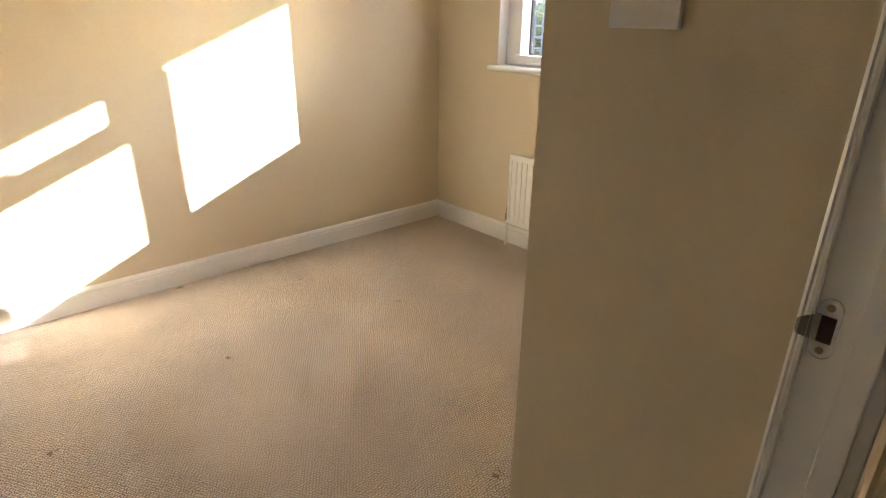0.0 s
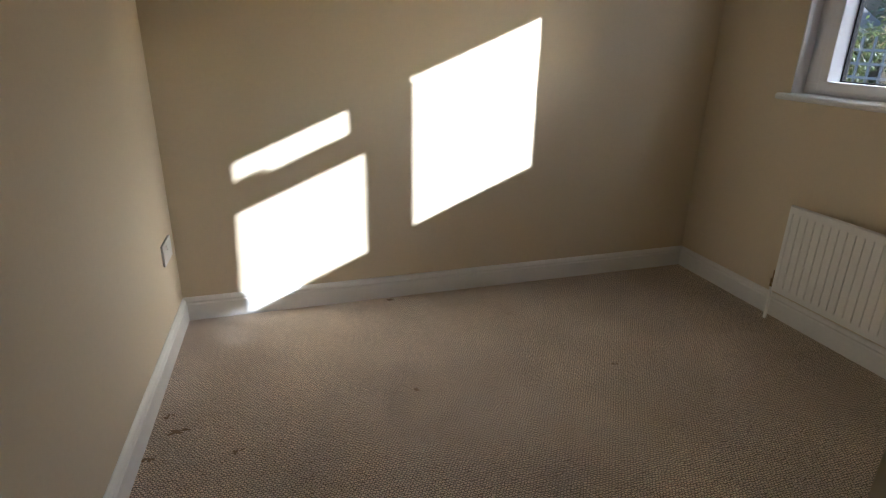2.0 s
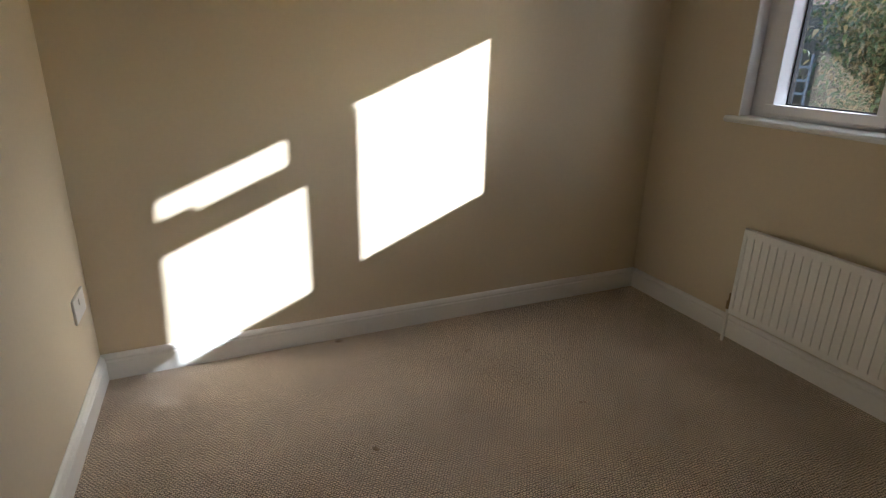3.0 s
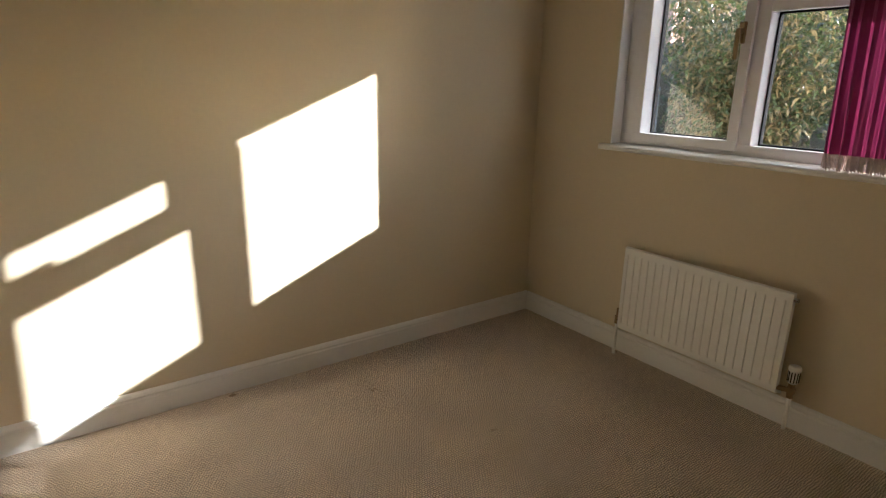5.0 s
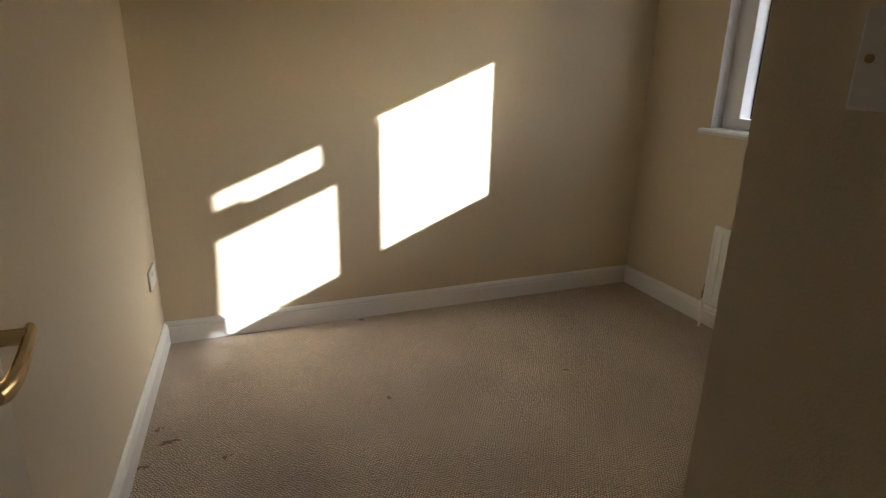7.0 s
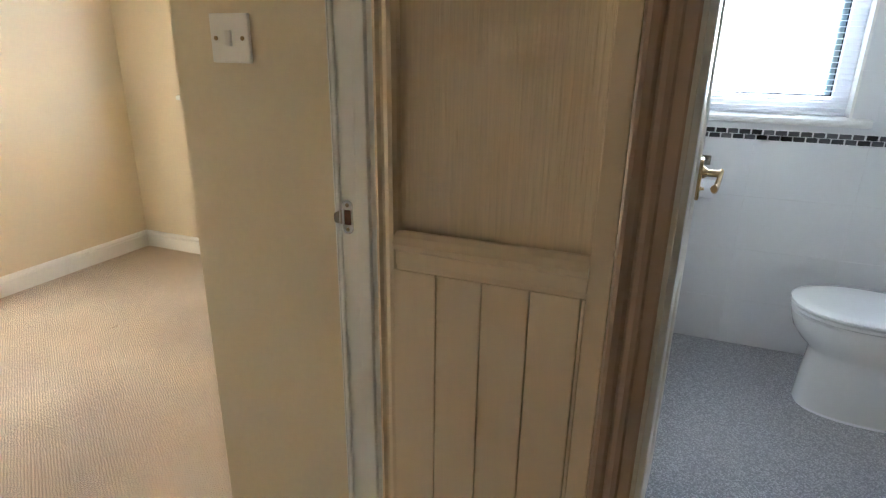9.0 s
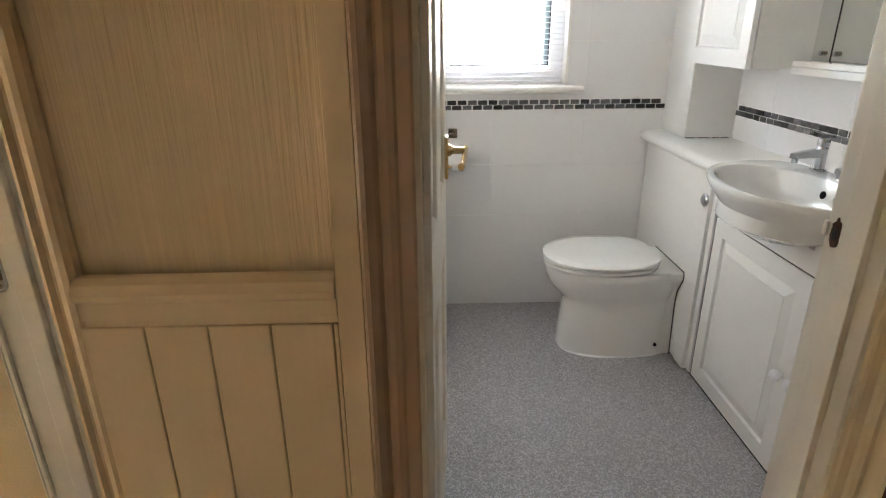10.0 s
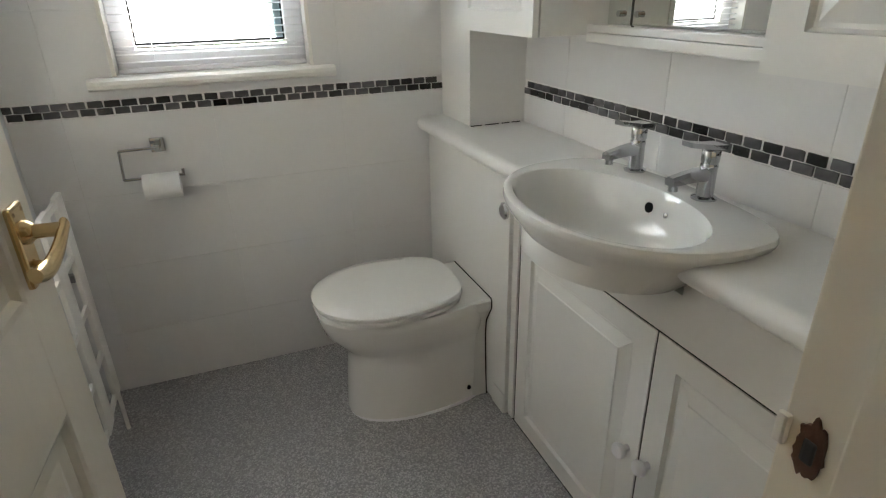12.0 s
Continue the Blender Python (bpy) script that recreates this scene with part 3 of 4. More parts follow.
p = part("glass_border", one((0.110, BY0 + 0.074, BZ0 + 0.094, 0.1135, BY0 + 0.110, BZ1 - 0.072)), EDGEGLASS, window_2, "grey patterned strip along the pane")
p.visible_shadow = False
bm = bmesh.new()
loft(bm, [[Vector((x, y, z)) for x, z in ((0.018, 1.008), (-0.012, 1.008), (-0.022, 1.014), (-0.025, 1.024), (-0.022, 1.034), (-0.012, 1.039), (0.018, 1.041))] for y in (BY0 - 0.062, BY1 + 0.062)])
part("window_sill", bm, WHITE, window_2)
part("sill_inner", one((0.018, BY0, 1.030, 0.096, BY1, 1.042)), WHITE, window_2)
part("reveal", one((XB - 0.001, BY0 - 0.0005, 1.034, 0.095, BY0 + 0.010, BZ1)), WHITE, window_2)
part("reveal", one((XB - 0.001, BY1 - 0.010, 1.034, 0.095, BY1 + 0.0005, BZ1)), WHITE, window_2)


def blind():
    b = thing("venetian_blind", None, None, "white aluminium venetian blind lowered over the window", "blind")
    y0, y1, x = BY0 + 0.016, BY1 - 0.016, 0.055
    part("bottom_rail", one((x - 0.011, y0, 1.045, x + 0.011, y1, 1.058), bevel=0.003), UPVC, b)
    part("head_rail", one((x - 0.013, y0, 2.065, x + 0.013, y1, 2.098), bevel=0.002), UPVC, b)
    me = None
    z = 1.075
    while z < 2.06:
        if me is None:
            bm = bmesh.new()
            pts = [(-0.0085, -0.0008), (-0.004, 0.0005), (0, 0.001), (0.004, 0.0005), (0.0085, -0.0008)]
            loft(bm, [[Vector((px, y, pz)) for px, pz in pts + [(p, q - 0.0006) for p, q in pts[::-1]]] for y in (y0, y1)])
            me = finish("slat", bm, UPVC)
        ob = new("slat", me)
        ob.parent = b
        ob.matrix_world = pose(x, 0, z, 0, -6, 0)
        z += 0.0215
    for y in (y0 + 0.10, y1 - 0.10):
        bm = bmesh.new()
        tube(bm, (x - 0.009, y, 1.05), (x - 0.009, y, 2.07), 0.0007, seg=6)
        tube(bm, (x + 0.009, y, 1.05), (x + 0.009, y, 2.07), 0.0007, seg=6)
        part("cord", bm, UPVC, b)


blind()


def bathroom_door():
    """Panelled door, open into the bathroom, hinged at the landing wall. Built along +x from its hinge."""
    d = thing("door_2", None, None, "ivory painted panelled door standing open", "door", kind="structure")
    w, t, h = 0.655, 0.038, 1.98
    x0, z0, y = 0.0, 0.012, 0.0
    cols = ((0.0, 0.095), (0.275, 0.375), (0.560, w))          # stiles and muntin
    rows = ((z0, 0.20), (0.735, 0.905), (1.55, 1.64), (1.885, h))
    for a, b in ((0.0, 0.095), (0.560, w)):
        part("stile", one((a, y, z0, b, y + t, h), bevel=0.002), IVORY, d)
    for a, b in rows:
        part("rail", one((0.095, y, a, 0.560, y + t, b), bevel=0.0015), IVORY, d)
    for (a, b), (c, e) in zip(rows, rows[1:]):
        part("muntin", one((0.275, y, b, 0.375, y + t, c), bevel=0.0015), IVORY, d)
        for p, q in ((0.095, 0.275), (0.375, 0.560)):
            bm = bmesh.new()
            f = 0.040
            for s, yy in ((1, y), (-1, y + t)):
                def rect(i, dep):
                    return [Vector((p + i, yy + s * dep, b + i)), Vector((q - i, yy + s * dep, b + i)), Vector((q - i, yy + s * dep, c - i)), Vector((p + i, yy + s * dep, c - i))]
                loft(bm, [rect(0, 0.0), rect(0.006, 0.002), rect(0.014, 0.010), rect(f, 0.011), rect(f + 0.02, 0.005)], caps=False)
                bm.faces.new([bm.verts.new(v) for v in rect(f + 0.02, 0.005)])
            part("panel", bm, IVORY, d)
    # lever handle on a back plate
    xh, zh = w - 0.062, 0.985
    plate = part("handle_plate", one((xh - 0.020, y - 0.009, zh - 0.070, xh + 0.020, y, zh + 0.036), bevel=0.004), BRASS, d, "polished brass back plate")
    bm = bmesh.new()
    tube(bm, (xh, y, zh), (xh, y - 0.050, zh), 0.009)
    lathe(bm, ((0.016, 0), (0.015, 0.006), (0.010, 0.012)), pose(xh, y - 0.008, zh, 90, 0, 0), 20)
    part("spindle", bm, BRASS, plate, smooth=True)
    bm = bmesh.new()
    rings = []
    for k in range(13):
        f = k / 12
        c = Vector((xh + 0.006 - 0.100 * f, y - 0.052 + 0.010 * f, zh + 0.004 - 0.036 * math.sin(f * 1.9) + 0.010 * f * f))
        rings.append([c + Vector((0, (0.006 + 0.002 * f) * math.cos(a), (0.009 + 0.003 * math.sin(f * 3)) * math.sin(a))) for a in [i * math.pi / 6 for i in range(12)]])
    loft(bm, rings)
    part("lever", bm, BRASS, plate, smooth=True)
    for dz in (-0.061, 0.027):
        for dx in (-0.013, 0.013):
            bm = bmesh.new()
            tube(bm, (xh + dx, y - 0.0095, zh + dz), (xh + dx, y - 0.008, zh + dz), 0.003, seg=8)
            part("screw", bm, TARNISH, plate)
    bm = bmesh.new()
    tube(bm, (xh, y - 0.0105, zh - 0.042), (xh, y - 0.008, zh - 0.042), 0.006, seg=12)
    tube(bm, (xh, y - 0.018, zh - 0.042), (xh, y - 0.008, zh - 0.042), 0.004, seg=10)
    part("privacy_turn", bm, BRASS, plate)
    d.matrix_world = pose(XI + 0.004, DY1 - 0.006, 0, 0, 0, -4.5)
    return d


bath_door = bathroom_door()
bed_door = copy_thing(bath_door, pose(-2.572, -2.640, 0, 0, 0, 90))
bed_door.name = "door_1"
part("hinge_jamb", one((-2.66, -2.75, 0, -2.615, -2.64, 2.04), bevel=0.002), WHITE, door_1)

# chewed hole and lip of the bathroom strike
bm = bmesh.new()
rnd = random.Random(4)
ring = []
for i in range(30):
    a = i * math.pi / 15
    ring.append((0.010 * math.cos(a) * rnd.uniform(0.8, 1.15), 0.023 * math.sin(a) * rnd.uniform(0.8, 1.15)))
loft(bm, [[Vector((-1.712 + u, DY0 + k, 0.972 + v)) for u, v in ring] for k in (-0.001, 0.0025)])
part("chewed_hole", bm, RAWWOOD, bath_frame, "ragged dark hole in the wood")
# black block on the lining paints the dark inside of the slot
part("latch_slot", one((-1.717, DY0 + 0.001, 0.962, -1.708, DY0 + 0.0035, 0.980), bevel=0.002), GAPSHADE, bath_frame)
part("strike_lip", one((-1.697, DY0, 0.964, -1.688, DY0 + 0.006, 0.988), bevel=0.0025), WHITE, bath_frame, "white painted strike lip")

# landing panelling beyond the bathroom door
bm = bmesh.new()
extrude(bm, DADO, (XP - 0.012, -3.915, 0.906), (XP - 0.012, -5.19, 0.906))
part("dado_rail", bm, MATCH, landing)
for i in range(14):
    y1 = -3.915 - 0.0815 * i
    part("matchboard", one((XP - 0.026, y1 - 0.0795, 0.02, XP, y1, 0.906), bevel=0.002), WOOD, landing, "dark brown board")

# vanity run: concealed cistern unit, two cupboards, plinth line, worktop
YF = -4.218                   # cupboard fronts
YC = -4.202                   # cistern panel, a little proud


def raised_door(parent, x0, x1, z0, z1, y, name="door", knob=None):
    """A cabinet door facing +y with its front at y: frame, sunk ground and a raised, bevelled field."""
    m = 0.056
    d = part(name, one((x0, y - 0.016, z0, x1, y - 0.008, z1)), CABINET, parent)
    for bar, nm in (((x0, z0, x0 + m, z1), "stile"), ((x1 - m, z0, x1, z1), "stile"), ((x0 + m, z0, x1 - m, z0 + m), "rail"), ((x0 + m, z1 - m, x1 - m, z1), "rail")):
        part(nm, one((bar[0], y - 0.008, bar[1], bar[2], y, bar[3])), CABINET, d)
    bm = bmesh.new()

    def rect(i, dep):
        return [Vector((x0 + i, y + dep, z0 + i)), Vector((x1 - i, y + dep, z0 + i)), Vector((x1 - i, y + dep, z1 - i)), Vector((x0 + i, y + dep, z1 - i))]
    loft(bm, [rect(m + 0.001, -0.0005), rect(m + 0.006, -0.0075), rect(m + 0.012, -0.0075), rect(m + 0.040, 0.001), rect(m + 0.042, 0.003)], caps=False)
    bm.faces.new([bm.verts.new(v) for v in rect(m + 0.042, 0.003)])
    part("raised_panel", bm, CABINET, d)
    if knob:
        bm = bmesh.new()
        lathe(bm, ((0.008, 0), (0.007, 0.010), (0.014, 0.015), (0.018, 0.022), (0.017, 0.029), (0.011, 0.034), (0.004, 0.035)), pose(knob[0], y, knob[1], -90, 0, 0), 20)
        part("knob", bm, UPVC, d, "white round knob", smooth=True)
    return d


cist = thing("cistern_unit", one((-0.640, YV, 0.01, XB, YF - 0.018, 0.80)), CABINET, "white boxed cistern unit behind the toilet", "bathroom cabinet")
part("front_panel", one((-0.6075, YF - 0.018, 0.018, XB - 0.005, YC, 0.80), bevel=0.002), CABINET, cist)
# black strips just behind the fronts paint the shade of the gaps
part("gap_shade_strip", one((-0.6405, YF - 0.0175, 0.009, -0.604, YF - 0.003, 0.7995), (-0.604, YF - 0.0175, 0.009, XB, YF, 0.7995)), GAPSHADE, cist)
part("end_strip", one((-0.6385, YF - 0.016, 0.018, -0.6085, YF + 0.004, 0.80), bevel=0.003), CABINET, cist)
part("low_trim", one((-0.6050, YC, 0.018, -0.530, YC + 0.004, 0.090), bevel=0.002), CABINET, cist)
bm = bmesh.new()
lathe(bm, ((0.024, 0), (0.024, 0.006), (0.018, 0.010), (0.015, 0.009), (0.004, 0.009)), pose(-0.580, YC, 0.695, -90, 0, 0), 24)
part("flush_button", bm, CHROME, cist, "round chrome flush button", smooth=True)

unit = thing("vanity_unit", one((-1.685, YV, 0.01, -0.642, YF - 0.018, 0.690), (-1.685, YV, 0.690, -1.262, YF - 0.018, 0.80), (-0.785, YV, 0.690, -0.642, YF - 0.018, 0.80)), CABINET, "white vanity unit with two raised panel doors", "bathroom cabinet")
part("top_rail", one((-1.685, YF - 0.018, 0.656, -0.642, YF - 0.001, 0.720), (-1.685, YF - 0.018, 0.720, -1.150, YF - 0.001, 0.750), (-1.685, YF - 0.018, 0.750, -1.220, YF - 0.001, 0.80), (-0.79, YF - 0.018, 0.720, -0.642, YF - 0.001, 0.80)), CABINET, unit)
# same black strips between and under the doors, shade put in as colour
part("gap_shade_strip", one((-1.684, YF - 0.0175, 0.009, -0.6415, YF - 0.003, 0.020), (-1.1815, YF - 0.0175, 0.020, -1.1745, YF - 0.003, 0.6555), (-0.6485, YF - 0.0175, 0.020, -0.6415, YF - 0.003, 0.6555), (-1.684, YF - 0.0175, 0.6505, -0.6415, YF - 0.003, 0.6555)), GAPSHADE, unit)
raised_door(unit, -1.175, -0.648, 0.020, 0.651, YF, knob=(-1.143, 0.338))
raised_door(unit, -1.683, -1.181, 0.020, 0.651, YF, knob=(-1.207, 0.346))

bm = bmesh.new()
prof = ((YV + 0.001, 0.802), (-4.184, 0.802), (-4.172, 0.806), (-4.164, 0.815), (-4.162, 0.826), (-4.166, 0.838), (-4.176, 0.845), (-4.190, 0.848), (YV + 0.001, 0.848))
worktop = thing("worktop", None, None, "white laminate worktop with a rounded front edge", "worktop")
bm.free()
for xa, xb in ((-1.686, -1.255), (-0.777, XB - 0.001)):
    bm = bmesh.new()
    loft(bm, [[Vector((x, y, z)) for y, z in prof] for x in (xa, xb)])
    part("top_section", bm, WORKTOP, worktop, smooth=True)
part("back_strip", one((-1.2545, YV + 0.001, 0.802, -0.7775, -4.340, 0.848)), WORKTOP, worktop)

boxing = thing("pipe_boxing", one((-0.218, YV, 0.850, XB, -4.258, H), bevel=0.002), CABINET, "white boxing on the worktop in the corner", "boxing", kind="structure")
for y0, y1 in ((-4.300, -4.262), (-4.360, -4.312), (-4.400, -4.372), (-4.440, -4.408)):
    # black dashes on the face paint the dark of the joint
    part("open_joint", one((-0.2188, y0, 0.8485, -0.2175, y1, 0.8515)), GAPSHADE, boxing)


def toilet(cx=-0.362):
    """Back to wall toilet: foot, bowl, seat and lid."""
    t = thing("toilet", None, None, "white ceramic toilet with a closed lid", "toilet")

    def egg(w, y0, y1, z, blunt=0.0, n=40):
        # oval from the front y1 to a square-ish back y0
        pts = []
        for i in range(n):
            a = 2 * math.pi * i / n
            s, c = math.sin(a), math.cos(a)
            yy = (y0 + y1) / 2 + (y1 - y0) / 2 * c
            ww = w * (abs(s) ** ((0.9 if z > 0.26 else 0.72) if c > 0 else 0.9 - blunt)) * (1 if s >= 0 else -1)
            pts.append(Vector((cx + ww, yy, z)))
        return pts
    bm = bmesh.new()
    rows = ((0.140, -3.758, 0.008), (0.139, -3.760, 0.03), (0.135, -3.766, 0.12), (0.132, -3.773, 0.20), (0.133, -3.772, 0.232), (0.139, -3.760, 0.250), (0.154, -3.732, 0.275), (0.168, -3.706, 0.310), (0.177, -3.692, 0.350), (0.178, -3.690, 0.372), (0.173, -3.696, 0.380))
    loft(bm, [egg(w, YC + 0.002, y1, z, 0.55) for w, y1, z in rows])
    part("bowl", bm, CERAMIC, t, smooth=True)
    bm = bmesh.new()

    def slab(w, y1, z):
        k = 0.018
        return [Vector((cx + a, b_, z)) for a, b_ in ((-w, YC + 0.002), (w, YC + 0.002), (w, y1 - k), (w - k, y1), (-w + k, y1), (-w, y1 - k))]
    loft(bm, [slab(0.120, -4.05, 0.010), slab(0.113, -4.05, 0.10), slab(0.107, -4.05, 0.21), slab(0.107, -4.06, 0.24), slab(0.112, -4.13, 0.29), slab(0.138, -4.08, 0.335), slab(0.148, -4.05, 0.350), slab(0.148, -4.05, 0.376), slab(0.142, -4.06, 0.383)])
    part("pan_shelf", bm, CERAMIC, t, smooth=True)
    # thin black outline behind the pan, painted shade where it meets the panel
    half = ((0.1225, 0.010), (0.1155, 0.10), (0.1095, 0.21), (0.1095, 0.24), (0.1145, 0.29), (0.1405, 0.335), (0.1505, 0.350), (0.1505, 0.376), (0.144, 0.3855))
    bm = bmesh.new()
    loft(bm, [[Vector((cx - w, y, z)) for w, z in half] + [Vector((cx + w, y, z)) for w, z in half[::-1]] for y in (YC - 0.003, YC + 0.003)])
    part("back_shade_line", bm, SEAL, t, "black strip painting the shade gap against the panel")
    bm = bmesh.new()
    rows = ((0.180, -3.692, 0.386), (0.187, -3.684, 0.390), (0.187, -3.684, 0.400), (0.180, -3.692, 0.4035))
    loft(bm, [egg(w, -4.125, y1, z, 0.44) for w, y1, z in rows])
    part("seat", bm, CERAMIC, t, smooth=True)
    bm = bmesh.new()
    rows = ((0.181, -3.691, 0.4055), (0.189, -3.682, 0.409), (0.189, -3.682, 0.417), (0.182, -3.690, 0.423), (0.152, -3.73, 0.427), (0.07, -3.82, 0.429))
    loft(bm, [egg(w, -4.130 - (0.0 if i < 4 else -0.05 * (i - 3)), y1, z, 0.44) for i, (w, y1, z) in enumerate(rows)])
    part("lid", bm, CERAMIC, t, smooth=True)
    for dx in (-0.075, 0.075):
        bm = bmesh.new()
        tube(bm, (cx + dx, -4.118, 0.380), (cx + dx, -4.118, 0.408), 0.010)
        part("hinge", bm, CHROME, t, smooth=True)
    bm = bmesh.new()
    tube(bm, (cx - 0.1275, -4.135, 0.055), (cx - 0.100, -4.135, 0.055), 0.007, seg=12)
    part("fixing_hole", bm, SEAL, t)
    bm = bmesh.new()
    loft(bm, [egg(0.147, YC + 0.001, -3.758, 0.0085, 0.55), egg(0.1435, YC + 0.001, -3.7615, 0.014, 0.55)])
    part("sealant", bm, UPVC, t)


toilet()


def basin(cx=-1.022):
    """Semi-recessed basin: straight back ledge, bowed front, deep bowl."""
    b = thing("basin", None, None, "white ceramic semi-recessed basin", "basin")
    n = 56

    def outline(k, z, dy=0.0, back=-4.430):
        # closed ring; k scales the plan about the bowl's middle
        pts = []
        for i in range(n):
            a = 2 * math.pi * i / n
            s, c = math.sin(a), math.cos(a)
            x = 0.288 * s
            y = -4.250 + (0.244 * (abs(c) ** 0.95) if c > 0 else -0.142 * (abs(c) ** 0.45))
            x *= 1.0 - (0.0 if c > 0 else 0.06 * abs(c))
            pts.append(Vector((cx + x * k, -4.240 + (y + 4.240) * k + dy, z)))
        return pts

    def bowl(rx, ry, cy, z):
        return [Vector((cx + rx * math.sin(2 * math.pi * i / n), cy - 0.010 + ry * math.cos(2 * math.pi * i / n), z)) for i in range(n)]
    bm = bmesh.new()
    rings = [bowl(0.08, 0.07, -4.195, 0.728), bowl(0.135, 0.110, -4.185, 0.734), bowl(0.195, 0.150, -4.178, 0.762), outline(0.80, 0.802, 0.010), outline(0.928, 0.836, 0.005), outline(0.988, 0.852), outline(1.0, 0.862), outline(0.99, 0.870), outline(0.965, 0.872),
             bowl(0.238, 0.148, -4.168, 0.868), bowl(0.231, 0.142, -4.168, 0.858), bowl(0.222, 0.136, -4.169, 0.830), bowl(0.206, 0.126, -4.171, 0.803), bowl(0.178, 0.108, -4.174, 0.780), bowl(0.12, 0.078, -4.18, 0.764), bowl(0.025, 0.025, -4.185, 0.760)]
    loft(bm, rings)
    part("bowl", bm, CERAMIC, b, smooth=True)
    bm = bmesh.new()
    lathe(bm, ((0.024, 0), (0.024, 0.003), (0.016, 0.005), (0.005, 0.003)), pose(cx, -4.195, 0.761), 20)
    part("waste", bm, CHROME, b, "chrome waste", smooth=True)
    bm = bmesh.new()
    lathe(bm, ((0.011, 0), (0.011, 0.003), (0.005, 0.0035)), pose(-1.004, -4.3145, 0.828, -80, 0, 0), 16)
    part("overflow", bm, SEAL, b, "dark overflow hole")
    bm = bmesh.new()
    lathe(bm, ((0.0055, 0), (0.0055, 0.003), (0.002, 0.005)), pose(-1.056, -4.312, 0.828, -80, 0, 0), 14)
    part("chain_stay", bm, CHROME, b)


basin()


def tap(x, y, z, turn):
    t = thing("basin_tap", None, None, "chrome basin pillar tap", "tap", "pair of basin taps")
    bm = bmesh.new()
    lathe(bm, ((0.024, 0), (0.024, 0.004), (0.0165, 0.007), (0.0155, 0.060), (0.0165, 0.063), (0.0165, 0.067), (0.0155, 0.069), (0.0155, 0.072), (0.017, 0.074), (0.017, 0.094), (0.0145, 0.098)), Matrix(), 24)
    part("body", bm, CHROME, t, smooth=True)
    bm = bmesh.new()
    loft(bm, [[Vector((u, yy, zz + v)) for u, v in ((-w, -h), (w, -h), (w * 1.05, h * 0.4), (w * 0.6, h), (-w * 0.6, h), (-w * 1.05, h * 0.4))] for yy, zz, w, h in ((0.0, 0.052, 0.013, 0.013), (0.05, 0.050, 0.0125, 0.010), (0.090, 0.045, 0.011, 0.008))])
    tube(bm, (0, 0.080, 0.026), (0, 0.080, 0.040), 0.009)
    part("spout", bm, CHROME, t, smooth=True)
    bm = bmesh.new()
    loft(bm, [[Vector((u, yy, zz + v)) for u, v in ((-w, -0.005), (w, -0.005), (w, 0.004), (-w, 0.004))] for yy, zz, w in ((-0.020, 0.102, 0.019), (0.010, 0.104, 0.017), (0.062, 0.113, 0.013))])
    part("lever", bm, CHROME, t, smooth=True)
    t.matrix_world = pose(x, y, z, 0, 0, turn)


tap(-0.890, -4.362, 0.8715, 6)
tap(-1.098, -4.358, 0.8715, 0)


def roll_holder():
    h = thing("toilet_roll_holder", None, None, "chrome toilet roll holder on the tiled wall", "roll holder")
    part("plate", one((XB - 0.014, -3.352, 0.820, XB - 0.003, -3.312, 0.862), bevel=0.002), CHROME, h)
    bm = bmesh.new()
    box(bm, XB - 0.055, -3.340, 0.834, XB - 0.012, -3.324, 0.850, bevel=0.002)
    part("neck", bm, CHROME, h)
    bm = bmesh.new()
    p = [(XB - 0.055, -3.332, 0.842), (XB - 0.055, -3.232, 0.842), (XB - 0.055, -3.228, 0.755), (XB - 0.055, -3.392, 0.755)]
    for a, b in zip(p, p[1:]):
        tube(bm, a, b, 0.0042, seg=10)
    tube(bm, (XB - 0.055, -3.390, 0.751), (XB - 0.055, -3.390, 0.772), 0.0045, seg=10)
    part("arm", bm, CHROME, h, smooth=True)
    bm = bmesh.new()
    m = pose(XB - 0.055, -3.378, 0.727, -90, 0, 0)
    lathe(bm, ((0.019, 0.0), (0.038, 0.001), (0.0385, 0.003), (0.0385, 0.100), (0.038, 0.102), (0.019, 0.103)), m, 32)
    thing("toilet_roll", bm, TISSUE, "white toilet roll hanging on the holder", "toilet roll", smooth=True)


roll_holder()


def towel_radiator():
    r = thing("towel_radiator", None, None, "white slotted panel towel radiator", "radiator")
    x0, x1, y, z0, z1 = -0.735, -0.180, -3.098, 0.150, 0.785
    for a, b in ((-0.735, -0.640), (-0.570, -0.480), (-0.410, -0.335), (-0.245, -0.180)):
        part("upright", one((a, y, z0, b, y + 0.014, z1), bevel=0.004), RADPAINT, r, smooth=True)
    # short bridges leave tall slots between the uprights
    for a, b, heights in ((-0.642, -0.568, (0.165, 0.32, 0.47, 0.62, 0.77)), (-0.482, -0.408, (0.165, 0.32, 0.47, 0.62, 0.77)), (-0.337, -0.243, (0.165, 0.32, 0.47, 0.62, 0.77))):
        for z in heights:
            part("bridge", one((a, y + 0.002, z - 0.009, b, y + 0.012, z + 0.009), bevel=0.002), RADPAINT, r)
    for x in (x0 + 0.05, x1 - 0.07):
        part("bracket", one((x, y + 0.012, 0.55, x + 0.02, YT, 0.57)), CHROME, r)
    for x in (x0 + 0.01, x1 - 0.02):
        bm = bmesh.new()
        tube(bm, (x, y + 0.007, 0.008), (x, y + 0.007, z0 + 0.01), 0.006)
        part("pipe", bm, RADPAINT, r)


towel_radiator()

